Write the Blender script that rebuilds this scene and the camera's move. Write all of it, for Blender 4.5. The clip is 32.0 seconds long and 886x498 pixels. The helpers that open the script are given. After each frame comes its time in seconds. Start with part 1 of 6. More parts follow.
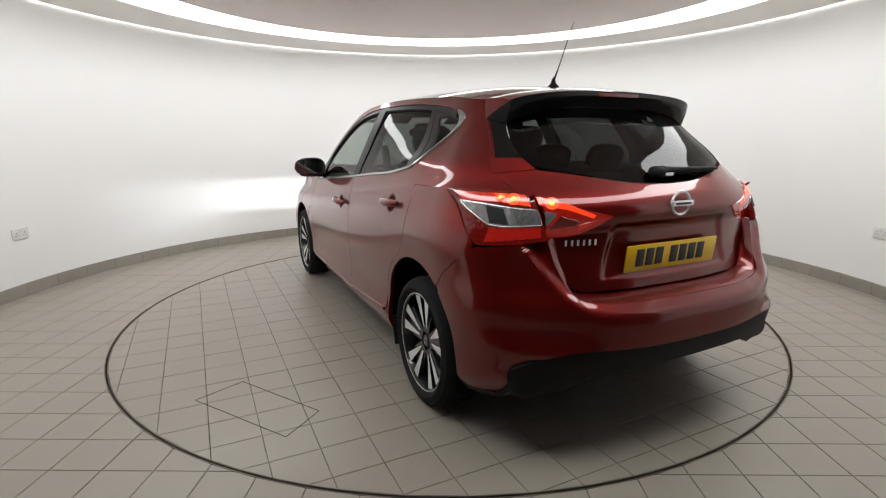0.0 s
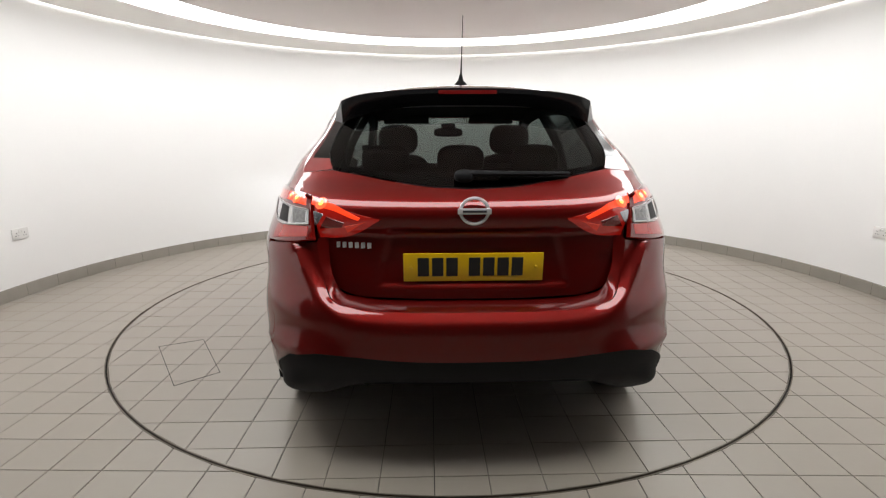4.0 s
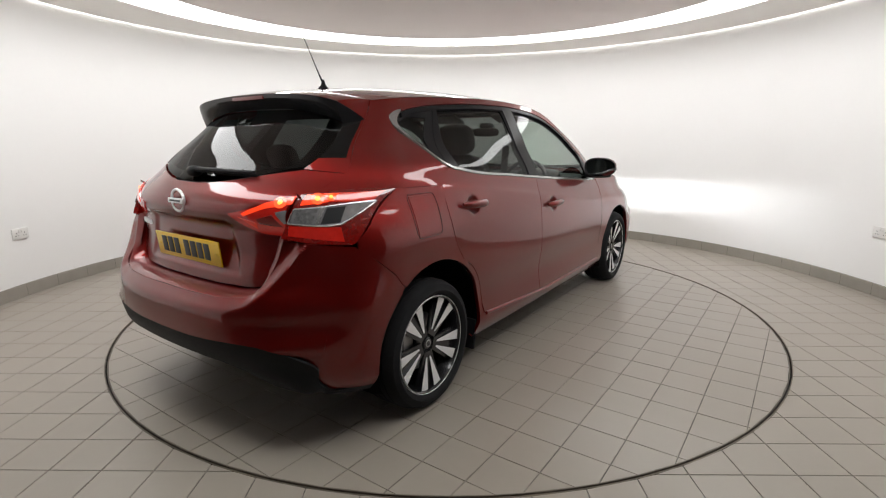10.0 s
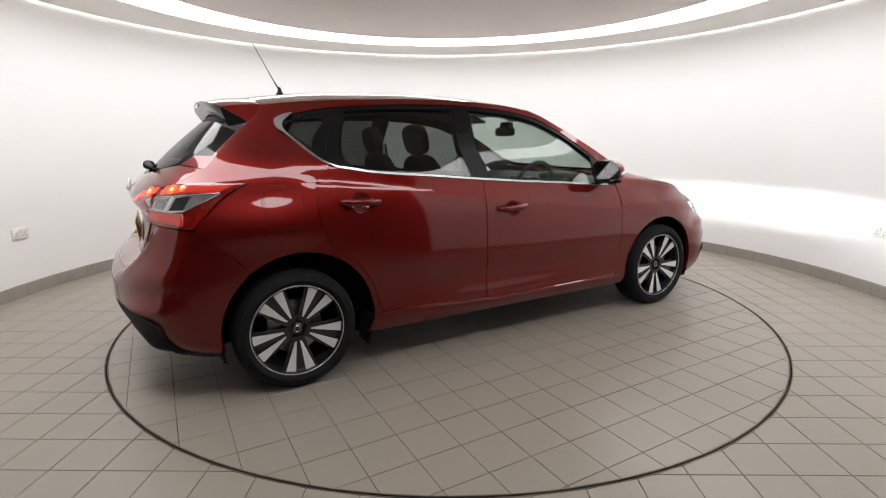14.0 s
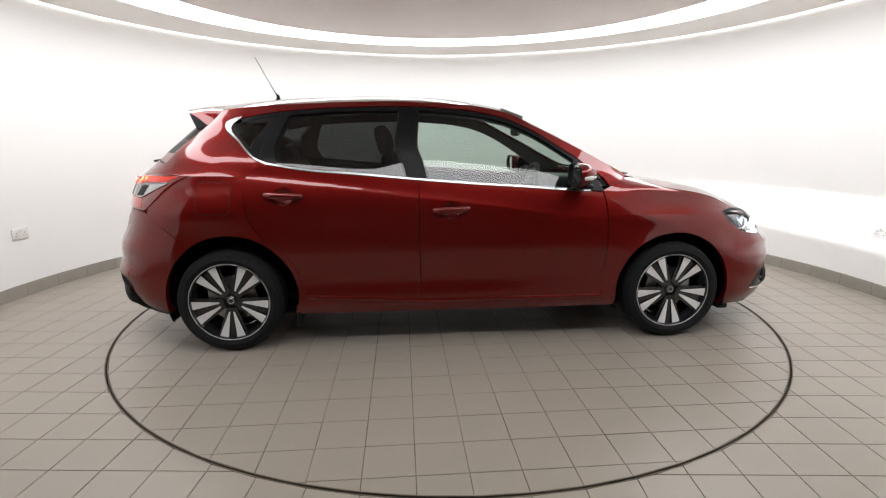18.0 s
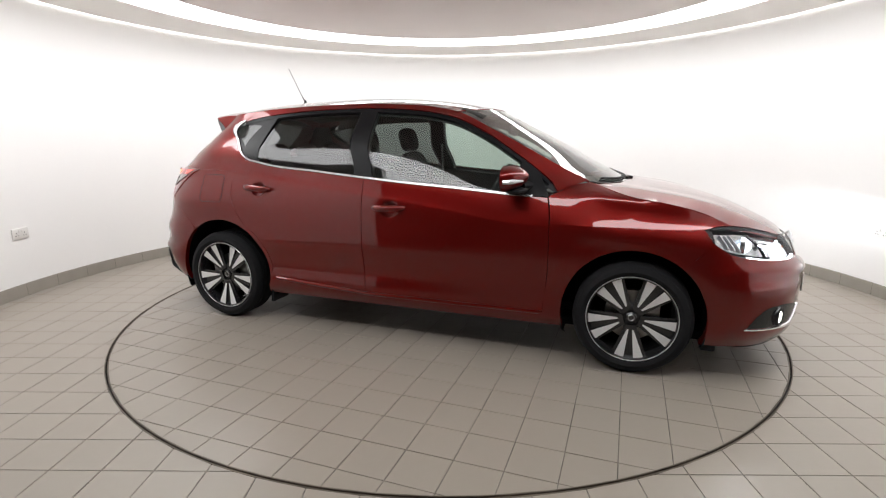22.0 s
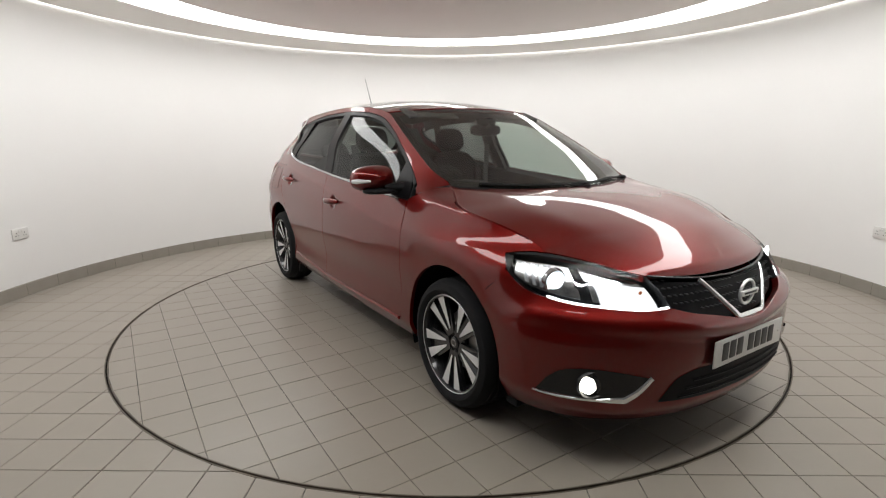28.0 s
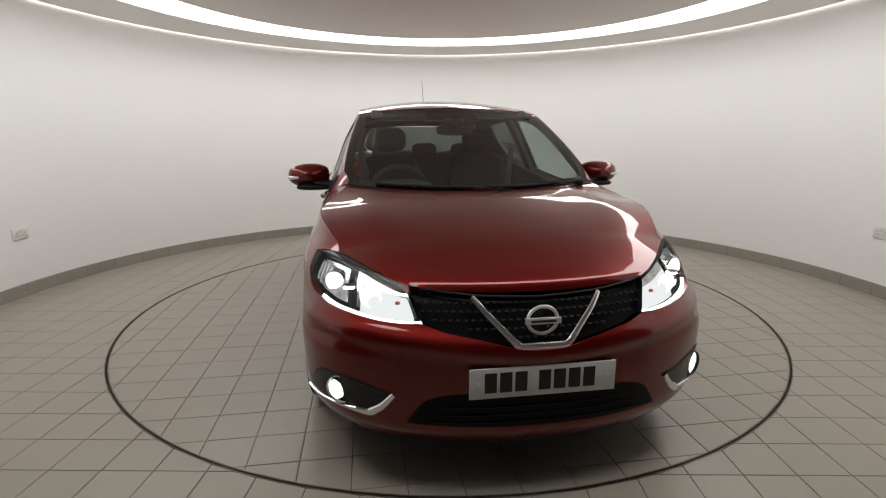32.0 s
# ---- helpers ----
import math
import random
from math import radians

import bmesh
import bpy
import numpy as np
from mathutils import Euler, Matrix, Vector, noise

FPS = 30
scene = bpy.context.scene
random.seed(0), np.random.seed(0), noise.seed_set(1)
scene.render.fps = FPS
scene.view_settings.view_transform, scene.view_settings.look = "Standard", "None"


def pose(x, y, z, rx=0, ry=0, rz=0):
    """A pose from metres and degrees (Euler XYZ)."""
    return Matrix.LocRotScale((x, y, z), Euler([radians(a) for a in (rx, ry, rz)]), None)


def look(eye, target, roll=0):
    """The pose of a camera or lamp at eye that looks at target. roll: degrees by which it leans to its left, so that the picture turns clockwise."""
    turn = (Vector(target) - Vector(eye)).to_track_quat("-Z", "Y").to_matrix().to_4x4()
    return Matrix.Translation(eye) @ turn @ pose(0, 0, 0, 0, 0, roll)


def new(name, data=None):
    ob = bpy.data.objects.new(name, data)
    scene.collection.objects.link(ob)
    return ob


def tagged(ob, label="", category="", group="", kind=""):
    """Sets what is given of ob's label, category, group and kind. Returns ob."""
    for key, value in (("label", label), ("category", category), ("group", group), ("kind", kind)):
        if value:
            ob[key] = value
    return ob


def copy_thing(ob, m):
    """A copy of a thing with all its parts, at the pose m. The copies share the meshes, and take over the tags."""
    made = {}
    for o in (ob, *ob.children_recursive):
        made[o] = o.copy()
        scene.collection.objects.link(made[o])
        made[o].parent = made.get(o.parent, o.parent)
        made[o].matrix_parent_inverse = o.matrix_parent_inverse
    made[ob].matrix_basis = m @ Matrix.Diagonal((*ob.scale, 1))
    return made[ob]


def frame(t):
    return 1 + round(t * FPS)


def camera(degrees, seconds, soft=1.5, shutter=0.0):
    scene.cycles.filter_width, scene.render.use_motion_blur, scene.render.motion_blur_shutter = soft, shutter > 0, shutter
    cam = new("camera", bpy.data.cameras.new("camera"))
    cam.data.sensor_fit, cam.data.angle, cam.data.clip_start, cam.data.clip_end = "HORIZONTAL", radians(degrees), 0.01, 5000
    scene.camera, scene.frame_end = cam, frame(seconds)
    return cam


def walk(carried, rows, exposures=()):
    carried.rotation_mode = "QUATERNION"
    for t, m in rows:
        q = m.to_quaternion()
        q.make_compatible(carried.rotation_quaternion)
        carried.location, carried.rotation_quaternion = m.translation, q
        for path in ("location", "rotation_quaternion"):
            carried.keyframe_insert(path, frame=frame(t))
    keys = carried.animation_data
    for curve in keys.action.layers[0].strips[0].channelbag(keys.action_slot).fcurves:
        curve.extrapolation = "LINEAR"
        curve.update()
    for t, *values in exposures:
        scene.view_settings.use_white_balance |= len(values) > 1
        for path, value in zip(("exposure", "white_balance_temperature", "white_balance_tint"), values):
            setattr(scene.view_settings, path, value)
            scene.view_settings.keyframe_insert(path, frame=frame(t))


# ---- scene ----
# The camera stands still at the opening of a round photo booth; a turntable carries a car past it.
cam = camera(82.61, 32.0, soft=1.2)
EYE, TILT, PAN, ROLL = (0.0, -3.802, 1.231), 12.16, -0.44, -0.16
AIM = (math.sin(radians(PAN)) * math.cos(radians(TILT)), math.cos(radians(PAN)) * math.cos(radians(TILT)), -math.sin(radians(TILT)))
STAND = look(EYE, Vector(EYE) + Vector(AIM), ROLL)
walk(cam, [(0, STAND), (32, STAND)], exposures=[(0, -0.38, 6450, 8), (2, -0.38, 6470, 8), (3, -0.26, 6480, 8), (6, 0.06, 6480, 10), (7, 0.04, 6480, 10), (9, -0.28, 6500, 9), (13, -0.26, 6470, 9), (14, -0.2, 6480, 10), (19, 0.0, 6420, 10), (21, 0.04, 6420, 10), (25, 0.0, 6480, 10), (28, -0.32, 6560, 8), (30, -0.36, 6580, 7), (32, -0.66, 6640, 7)])


def heading(t):
    """Degrees from +x to the car's nose at t seconds: the turntable's steady turn."""
    return 116.52 - 6.119 * t - 0.00699 * t**2 + 0.00017 * t**3


# ---- light: a glowing ring in the ceiling, the car's own lamps, and a dim hall behind the camera ----
world = bpy.data.worlds.new("world")
world.use_nodes = True
scene.world = world
world.node_tree.nodes["Background"].inputs[0].default_value = (0.5, 0.5, 0.52, 1)
world.node_tree.nodes["Background"].inputs[1].default_value = 0.05
RING_GLOW, SLOT_GLOW = 8.95, 8.0

WALL_R, CEIL_Z = 3.44, 2.36
RING_IN, RING_OUT = 2.31, 2.77
DISC_R = 2.25
TILE = 0.203


# ---- materials ----
def material(name, colour, rough=0.5, metal=0.0, coat=0.0, coat_rough=0.03, vary=0.0, scale=8.0, bump=0.0, bump_scale=60.0, glow=None, glow_strength=0.0, spec=0.5, rough_vary=0.0, random_tone=0.0):
    m = bpy.data.materials.new(name)
    m.use_nodes = True
    nt = m.node_tree
    b = nt.nodes["Principled BSDF"]
    b.inputs["Base Color"].default_value = (*colour, 1)
    b.inputs["Roughness"].default_value = rough
    b.inputs["Metallic"].default_value = metal
    b.inputs["Coat Weight"].default_value = coat
    b.inputs["Coat Roughness"].default_value = coat_rough
    b.inputs["Specular IOR Level"].default_value = spec
    co = nt.nodes.new("ShaderNodeTexCoord")
    if vary or rough_vary or random_tone:
        n = nt.nodes.new("ShaderNodeTexNoise")
        n.inputs["Scale"].default_value, n.inputs["Detail"].default_value, n.inputs["Roughness"].default_value = scale, 6, 0.62
        nt.links.new(co.outputs["Object"], n.inputs["Vector"])
        fac = n.outputs["Fac"]
        if random_tone:
            info = nt.nodes.new("ShaderNodeObjectInfo")
            mul = nt.nodes.new("ShaderNodeMath")
            mul.operation = "MULTIPLY_ADD"
            nt.links.new(info.outputs["Random"], mul.inputs[0])
            mul.inputs[1].default_value = random_tone
            nt.links.new(fac, mul.inputs[2])
            sub = nt.nodes.new("ShaderNodeMath")
            sub.operation = "SUBTRACT"
            nt.links.new(mul.outputs[0], sub.inputs[0])
            sub.inputs[1].default_value = random_tone / 2
            fac = sub.outputs[0]
        r = nt.nodes.new("ShaderNodeMapRange")
        r.inputs["From Min"].default_value, r.inputs["From Max"].default_value = 0.25, 0.75
        r.inputs["To Min"].default_value, r.inputs["To Max"].default_value = 1 - vary, 1 + vary
        nt.links.new(fac, r.inputs["Value"])
        mix = nt.nodes.new("ShaderNodeVectorMath")
        mix.operation = "SCALE"
        mix.inputs[0].default_value = colour
        nt.links.new(r.outputs[0], mix.inputs["Scale"])
        nt.links.new(mix.outputs[0], b.inputs["Base Color"])
        if rough_vary:
            rr = nt.nodes.new("ShaderNodeMapRange")
            rr.inputs["From Min"].default_value, rr.inputs["From Max"].default_value = 0.3, 0.7
            rr.inputs["To Min"].default_value, rr.inputs["To Max"].default_value = max(0, rough - rough_vary), rough + rough_vary
            nt.links.new(n.outputs["Fac"], rr.inputs["Value"])
            nt.links.new(rr.outputs[0], b.inputs["Roughness"])
    if bump:
        n2 = nt.nodes.new("ShaderNodeTexNoise")
        n2.inputs["Scale"].default_value, n2.inputs["Detail"].default_value = bump_scale, 4
        nt.links.new(co.outputs["Object"], n2.inputs["Vector"])
        bp = nt.nodes.new("ShaderNodeBump")
        bp.inputs["Strength"].default_value, bp.inputs["Distance"].default_value = bump, 0.01
        nt.links.new(n2.outputs["Fac"], bp.inputs["Height"])
        nt.links.new(bp.outputs[0], b.inputs["Normal"])
    if glow:
        b.inputs["Emission Color"].default_value = (*glow, 1)
        b.inputs["Emission Strength"].default_value = glow_strength
    return m


def glass(name, tint, gloss=1.0, rough=0.0):
    """A thin pane: tinted see-through, with the mirror gloss that rises towards grazing view."""
    m = bpy.data.materials.new(name)
    m.use_nodes = True
    nt = m.node_tree
    nt.nodes.remove(nt.nodes["Principled BSDF"])
    out = nt.nodes["Material Output"]
    tr, gl, mix = nt.nodes.new("ShaderNodeBsdfTransparent"), nt.nodes.new("ShaderNodeBsdfGlossy"), nt.nodes.new("ShaderNodeMixShader")
    tr.inputs["Color"].default_value = (*tint, 1)
    gl.inputs["Roughness"].default_value = rough
    gl.inputs["Color"].default_value = (gloss, gloss, gloss, 1)
    lw = nt.nodes.new("ShaderNodeLayerWeight")
    lw.inputs["Blend"].default_value = 0.5
    pw, ma = nt.nodes.new("ShaderNodeMath"), nt.nodes.new("ShaderNodeMath")
    pw.operation, ma.operation = "POWER", "MULTIPLY_ADD"
    nt.links.new(lw.outputs["Facing"], pw.inputs[0])
    pw.inputs[1].default_value = 5.0
    nt.links.new(pw.outputs[0], ma.inputs[0])
    ma.inputs[1].default_value, ma.inputs[2].default_value = 0.92, 0.08
    nt.links.new(ma.outputs[0], mix.inputs[0])
    nt.links.new(tr.outputs[0], mix.inputs[1])
    nt.links.new(gl.outputs[0], mix.inputs[2])
    nt.links.new(mix.outputs[0], out.inputs[0])
    return m


def lamp_glow(name, colour, strength):
    m = bpy.data.materials.new(name)
    m.use_nodes = True
    nt = m.node_tree
    nt.nodes.remove(nt.nodes["Principled BSDF"])
    e = nt.nodes.new("ShaderNodeEmission")
    e.inputs[0].default_value, e.inputs[1].default_value = (*colour, 1), strength
    nt.links.new(e.outputs[0], nt.nodes["Material Output"].inputs[0])
    return m


PAINT = material("red_metallic_paint", (0.132, 0.0030, 0.0020), 0.38, 0.68, 1.0, 0.003, vary=0.08, scale=350, spec=0.1)
PAINT.node_tree.nodes["Principled BSDF"].inputs["Coat IOR"].default_value = 1.5
BLACK_GLOSS = material("gloss_black", (0.009, 0.009, 0.010), 0.25, 0, 0.15, spec=0.35)
BLACK_TRIM = material("black_plastic", (0.007, 0.007, 0.008), 0.6, spec=0.2, vary=0.1, scale=40, bump=0.1, bump_scale=400)
PILLAR = material("satin_black_film", (0.006, 0.006, 0.007), 0.34, spec=0.14, vary=0.05, scale=30)
RUBBER = material("tyre_rubber", (0.009, 0.009, 0.010), 0.8, spec=0.2, vary=0.15, scale=30, bump=0.2, bump_scale=200)
UNDER = material("underbody", (0.003, 0.003, 0.003), 0.9, spec=0.1, vary=0.3, scale=6)
CHROME = material("chrome", (0.85, 0.86, 0.88), 0.13, 0.9, 0.3)
BADGE = material("bright_badge_metal", (0.80, 0.80, 0.81), 0.35, 0.55, 0.6)
SATIN_CHROME = material("satin_chrome", (0.46, 0.46, 0.46), 0.26, 1.0)
MACHINED = material("machined_alloy", (0.74, 0.74, 0.74), 0.42, 0.35, 0.3, vary=0.05, scale=60)
WHEEL_DARK = material("dark_wheel_paint", (0.018, 0.018, 0.020), 0.25, 0.3, 0.6)
DISC_STEEL = material("brake_steel", (0.32, 0.31, 0.30), 0.4, 1.0, vary=0.2, scale=30)
FABRIC = material("dark_seat_cloth", (0.007, 0.007, 0.008), 0.95, vary=0.2, scale=150, bump=0.3, bump_scale=500)
TRIM_GREY = material("dark_grey_trim", (0.03, 0.03, 0.032), 0.6, vary=0.1, scale=60)
HEADLINER = material("grey_headliner", (0.12, 0.117, 0.11), 0.95, vary=0.05, scale=100)
GLASS_CLEAR = glass("clear_tinted_glass", (0.62, 0.70, 0.66), 0.5)
GLASS_DARK = glass("privacy_glass", (0.17, 0.185, 0.18), 0.45)
GLASS_LENS = glass("lamp_cover", (0.96, 0.97, 0.97), 0.2)
SCREEN_GLASS = glass("windscreen_glass", (0.66, 0.73, 0.69))
BAND = material("black_glass_band", (0.006, 0.006, 0.006), 0.08, spec=0.22)
# The red lenses glow faintly in place of light passing through the plastic.
RED_LENS = material("red_lens", (0.08, 0.003, 0.0025), 0.10, 0, 1.0, vary=0.4, scale=38, glow=(1, 0.02, 0.01), glow_strength=0.05)
RED_LIT = material("lit_red_lens", (0.22, 0.008, 0.005), 0.10, 0, 1.0, vary=0.35, scale=40, glow=(1, 0.022, 0.012), glow_strength=0.16)
RED_DARK = material("dark_red_lens", (0.10, 0.004, 0.004), 0.08, 0, 1.0, glow=(1, 0.02, 0.01), glow_strength=0.03)
TAIL_LIT = material("lit_tail_strip", (0.6, 0.03, 0.01), 0.15, 0, 1.0, vary=0.3, scale=60, glow=(1.0, 0.055, 0.012), glow_strength=1.1)
TAIL_BULB = material("lit_tail_bulb", (0.6, 0.1, 0.02), 0.15, 0, 1.0, glow=(1.0, 0.20, 0.035), glow_strength=5.0)
TAIL_MID = material("dim_tail_strip", (0.4, 0.02, 0.008), 0.12, 0, 1.0, vary=0.3, scale=60, glow=(1.0, 0.030, 0.010), glow_strength=0.24)
TAIL_HALO = material("tail_bulb_halo", (0.6, 0.05, 0.02), 0.15, 0, 1.0, glow=(1.0, 0.085, 0.018), glow_strength=1.7)
TAIL_CLEAR = material("clear_reversing_lens", (0.42, 0.42, 0.43), 0.12, 0.7, 1.0, vary=0.35, scale=14)
HEAD_CHROME = material("lamp_reflector", (0.62, 0.63, 0.65), 0.16, 0.95, vary=0.35, scale=30)
HEAD_RIB = material("lamp_rib_chrome", (0.62, 0.63, 0.66), 0.3, 0.8, vary=0.25, scale=70)
HEAD_BLACK = material("lamp_bezel_black", (0.010, 0.010, 0.011), 0.45, 0, 0, spec=0.2)
HEAD_GLARE = lamp_glow("headlamp_glare", (0.95, 0.97, 1.0), 1.6)
HEAD_LIT = lamp_glow("headlamp_glow", (0.92, 0.96, 1.0), 9.0)
BEAM = lamp_glow("headlamp_beam", (0.95, 0.97, 1.0), 110000.0)
HEAD_PROJ = lamp_glow("projector_glow", (0.80, 0.90, 1.0), 5.0)
FOG_LIT = lamp_glow("fog_lamp_glow", (1.0, 0.96, 0.86), 9.0)
INDICATOR = material("amber_lens", (0.6, 0.18, 0.06), 0.15, 0, 0.6)
PLATE_YELLOW = material("yellow_plate", (0.80, 0.50, 0.005), 0.3, 0, 0.3, vary=0.03, scale=30)
PLATE_WHITE = material("white_plate", (0.72, 0.72, 0.70), 0.3, 0, 0.3, vary=0.03, scale=30)
PLATE_BLACK = material("plate_black", (0.012, 0.012, 0.012), 0.4)
MIRROR = material("mirror_glass", (0.9, 0.9, 0.9), 0.01, 1.0)
WALL_PAINT = material("white_wall_paint", (0.86, 0.855, 0.845), 0.6, vary=0.012, scale=1.2, bump=0.03, bump_scale=30)
CEIL_PAINT = material("ceiling_paint", (0.93, 0.88, 0.86), 0.75, vary=0.015, scale=1.5)
SOFFIT_PAINT = material("soffit_paint", (0.92, 0.90, 0.87), 0.75, vary=0.015, scale=1.5)
SKIRT_PAINT = material("skirting_tile", (0.285, 0.262, 0.228), 0.45, vary=0.06, scale=6, random_tone=0.3)
TILE_MAT = material("beige_floor_tile", (0.285, 0.254, 0.216), 0.36, vary=0.014, scale=30, random_tone=0.35, spec=0.4)
TILE_TURN = material("beige_turntable_tile", (0.272, 0.242, 0.206), 0.32, vary=0.014, scale=30, random_tone=0.35, spec=0.45)
GRILLE_BLACK = material("grille_black", (0.005, 0.005, 0.006), 0.5, spec=0.14)
GROUT = material("dark_grout", (0.06, 0.055, 0.052), 0.9, vary=0.3, scale=9)
GROUT_TURN = material("worn_grout", (0.085, 0.076, 0.068), 0.9, vary=0.6, scale=2.5)


def patchy(m, filled, scale):
    """Joints that are filled level with pale mortar in places and open and dark in others."""
    nt = m.node_tree
    b = nt.nodes["Principled BSDF"]
    n, ramp = nt.nodes.new("ShaderNodeTexNoise"), nt.nodes.new("ShaderNodeValToRGB")
    n.inputs["Scale"].default_value, n.inputs["Detail"].default_value = scale, 3
    nt.links.new(nt.nodes["Texture Coordinate"].outputs["Object"], n.inputs["Vector"])
    ramp.color_ramp.elements[0].position, ramp.color_ramp.elements[1].position = 0.40, 0.62
    ramp.color_ramp.elements[0].color, ramp.color_ramp.elements[1].color = (0.030, 0.026, 0.024, 1), (*filled, 1)
    nt.links.new(n.outputs["Fac"], ramp.inputs["Fac"])
    nt.links.new(ramp.outputs["Color"], b.inputs["Base Color"])


patchy(GROUT_TURN, (0.165, 0.148, 0.125), 3.2)
RING_STEEL = material("turntable_rim_steel", (0.13, 0.105, 0.08), 0.5, 0.5, vary=0.5, scale=7)
GAP_DARK = material("dark_gap", (0.012, 0.011, 0.010), 0.9)
RING_LIGHT = lamp_glow("ring_diffuser", (1.0, 0.988, 0.985), RING_GLOW)
SLOT_LIGHT = lamp_glow("slot_light", (1.0, 0.98, 0.95), SLOT_GLOW)
SOCKET = material("white_socket_plastic", (0.72, 0.71, 0.69), 0.35)
HALL = material("hall_paint", (0.34, 0.333, 0.325), 0.8, vary=0.1, scale=2)


# ---- geometry helpers ----
class Geo:
    """Vertices and faces of one mesh, with a material slot for each face."""

    def __init__(self):
        self.v, self.f, self.m = [], [], []

    def add(self, verts, faces, slot=0):
        k = len(self.v)
        self.v.extend(tuple(float(c) for c in p) for p in verts)
        self.f.extend(tuple(i + k for i in f) for f in faces)
        self.m.extend([slot] * len(faces))
        return self

    def moved(self, mat):
        self.v = [tuple(mat @ Vector(p)) for p in self.v]
        return self


def part(name, geo, mats, parent=None, label="", smooth=35.0):
    """Links a Geo as one mesh object under a thing or a part."""
    me = bpy.data.meshes.new(name)
    me.from_pydata(geo.v, [], geo.f)
    if mats in (PAINT, BLACK_TRIM):
        # seams of panels made in two halves, and rims to their faces
        bm = bmesh.new()
        bm.from_mesh(me)
        bmesh.ops.remove_doubles(bm, verts=bm.verts, dist=0.0003)
        bm.to_mesh(me)
        bm.free()
        geo.m = [0] * len(me.polygons)
    for m in (mats if isinstance(mats, (list, tuple)) else [mats]):
        me.materials.append(m)
    me.polygons.foreach_set("material_index", geo.m)
    if smooth:
        me.shade_smooth()
        me.set_sharp_from_angle(angle=radians(smooth))
    me.update()
    ob = new(name, me)
    if parent:
        ob.parent = parent
    if label:
        ob["label"] = label
    return ob


def again(ob, parent=None, m=None):
    """A further object on the same mesh."""
    o = ob.copy()
    scene.collection.objects.link(o)
    if parent:
        o.parent = parent
    if m is not None:
        o.matrix_basis = m
    return o


def grid_faces(nu, nv, k=0, flip=False):
    fs = []
    for i in range(nu):
        for j in range(nv):
            a = k + i * (nv + 1) + j
            q = (a, a + 1, a + nv + 2, a + nv + 1)
            fs.append(q[::-1] if flip else q)
    return fs


def grid_normals(p):
    du, dv = np.gradient(p, axis=0), np.gradient(p, axis=1)
    n = np.cross(du, dv)
    return n / np.maximum(np.linalg.norm(n, axis=-1, keepdims=True), 1e-9)


def sheet(geo, p, thick=0.02, gap=0.0025, sides="udlr", slot=0, lift=0.0, round_=0.004, out=(0, 0, 0.55), normals=None):
    """A panel on a grid of points: lifted, its rims drawn in by the gap and turned inwards by the thickness."""
    p = np.array(p, float)
    n = grid_normals(p) if normals is None else np.array(normals)
    c = p.reshape(-1, 3).mean(0)
    want = np.zeros(3) if out is None else c - np.array(out)
    flip = False
    if normals is not None:
        flip = (grid_normals(p) * n).sum() < 0
    elif (n.reshape(-1, 3).mean(0) @ want) < 0:
        n, flip = -n, True
    p = p + n * lift
    q = p.copy()

    def pull(edge, inner):
        d = inner - edge
        return edge + d / np.maximum(np.linalg.norm(d, axis=-1, keepdims=True), 1e-6) * gap
    if "u" in sides:
        q[0] = pull(q[0], p[1])
    if "d" in sides:
        q[-1] = pull(q[-1], p[-2])
    if "l" in sides:
        q[:, 0] = pull(q[:, 0], p[:, 1])
    if "r" in sides:
        q[:, -1] = pull(q[:, -1], p[:, -2])
    nu, nv = p.shape[0] - 1, p.shape[1] - 1
    geo.add(q.reshape(-1, 3), grid_faces(nu, nv, 0, flip), slot)
    loops = []
    if "u" in sides:
        loops.append((q[0], n[0], q[0] - q[1]))
    if "d" in sides:
        loops.append((q[-1][::-1], n[-1][::-1], (q[-1] - q[-2])[::-1]))
    if "l" in sides:
        loops.append((q[::-1, 0], n[::-1, 0], (q[:, 0] - q[:, 1])[::-1]))
    if "r" in sides:
        loops.append((q[:, -1], n[:, -1], q[:, -1] - q[:, -2]))
    for e, en, o in loops:
        o = o / np.maximum(np.linalg.norm(o, axis=-1, keepdims=True), 1e-6)
        rim = np.stack([e, e - en * round_ * 0.35 + o * round_ * 0.3, e - en * round_ + o * round_ * 0.42, e - en * thick + o * round_ * 0.42])
        k = e.shape[0] - 1
        geo.add(rim.reshape(-1, 3), grid_faces(3, k, 0, not flip), slot)
    return geo


def resample(pts, n):
    pts = np.array(pts, float)
    d = np.r_[0, np.cumsum(np.maximum(np.linalg.norm(np.diff(pts, axis=0), axis=1), 1e-9))]
    t = np.linspace(0, d[-1], n + 1)
    return np.stack([np.interp(t, d, pts[:, k]) for k in range(pts.shape[1])], 1)


def bend(pts, n=40):
    """A smooth line through a few points."""
    pts = np.array(pts, float)
    if len(pts) < 3:
        return resample(pts, n)
    d = np.r_[0, np.cumsum(np.linalg.norm(np.diff(pts, axis=0), axis=1))]
    t = np.linspace(0, d[-1], n + 1)
    m = np.gradient(pts, d, axis=0)
    i = np.clip(np.searchsorted(d, t) - 1, 0, len(d) - 2)
    h = (d[i + 1] - d[i])[:, None]
    u = ((t - d[i]) / h[:, 0])[:, None]
    return ((2 * u**3 - 3 * u**2 + 1) * pts[i] + (u**3 - 2 * u**2 + u) * h * m[i] + (3 * u**2 - 2 * u**3) * pts[i + 1] + (u**3 - u**2) * h * m[i + 1])


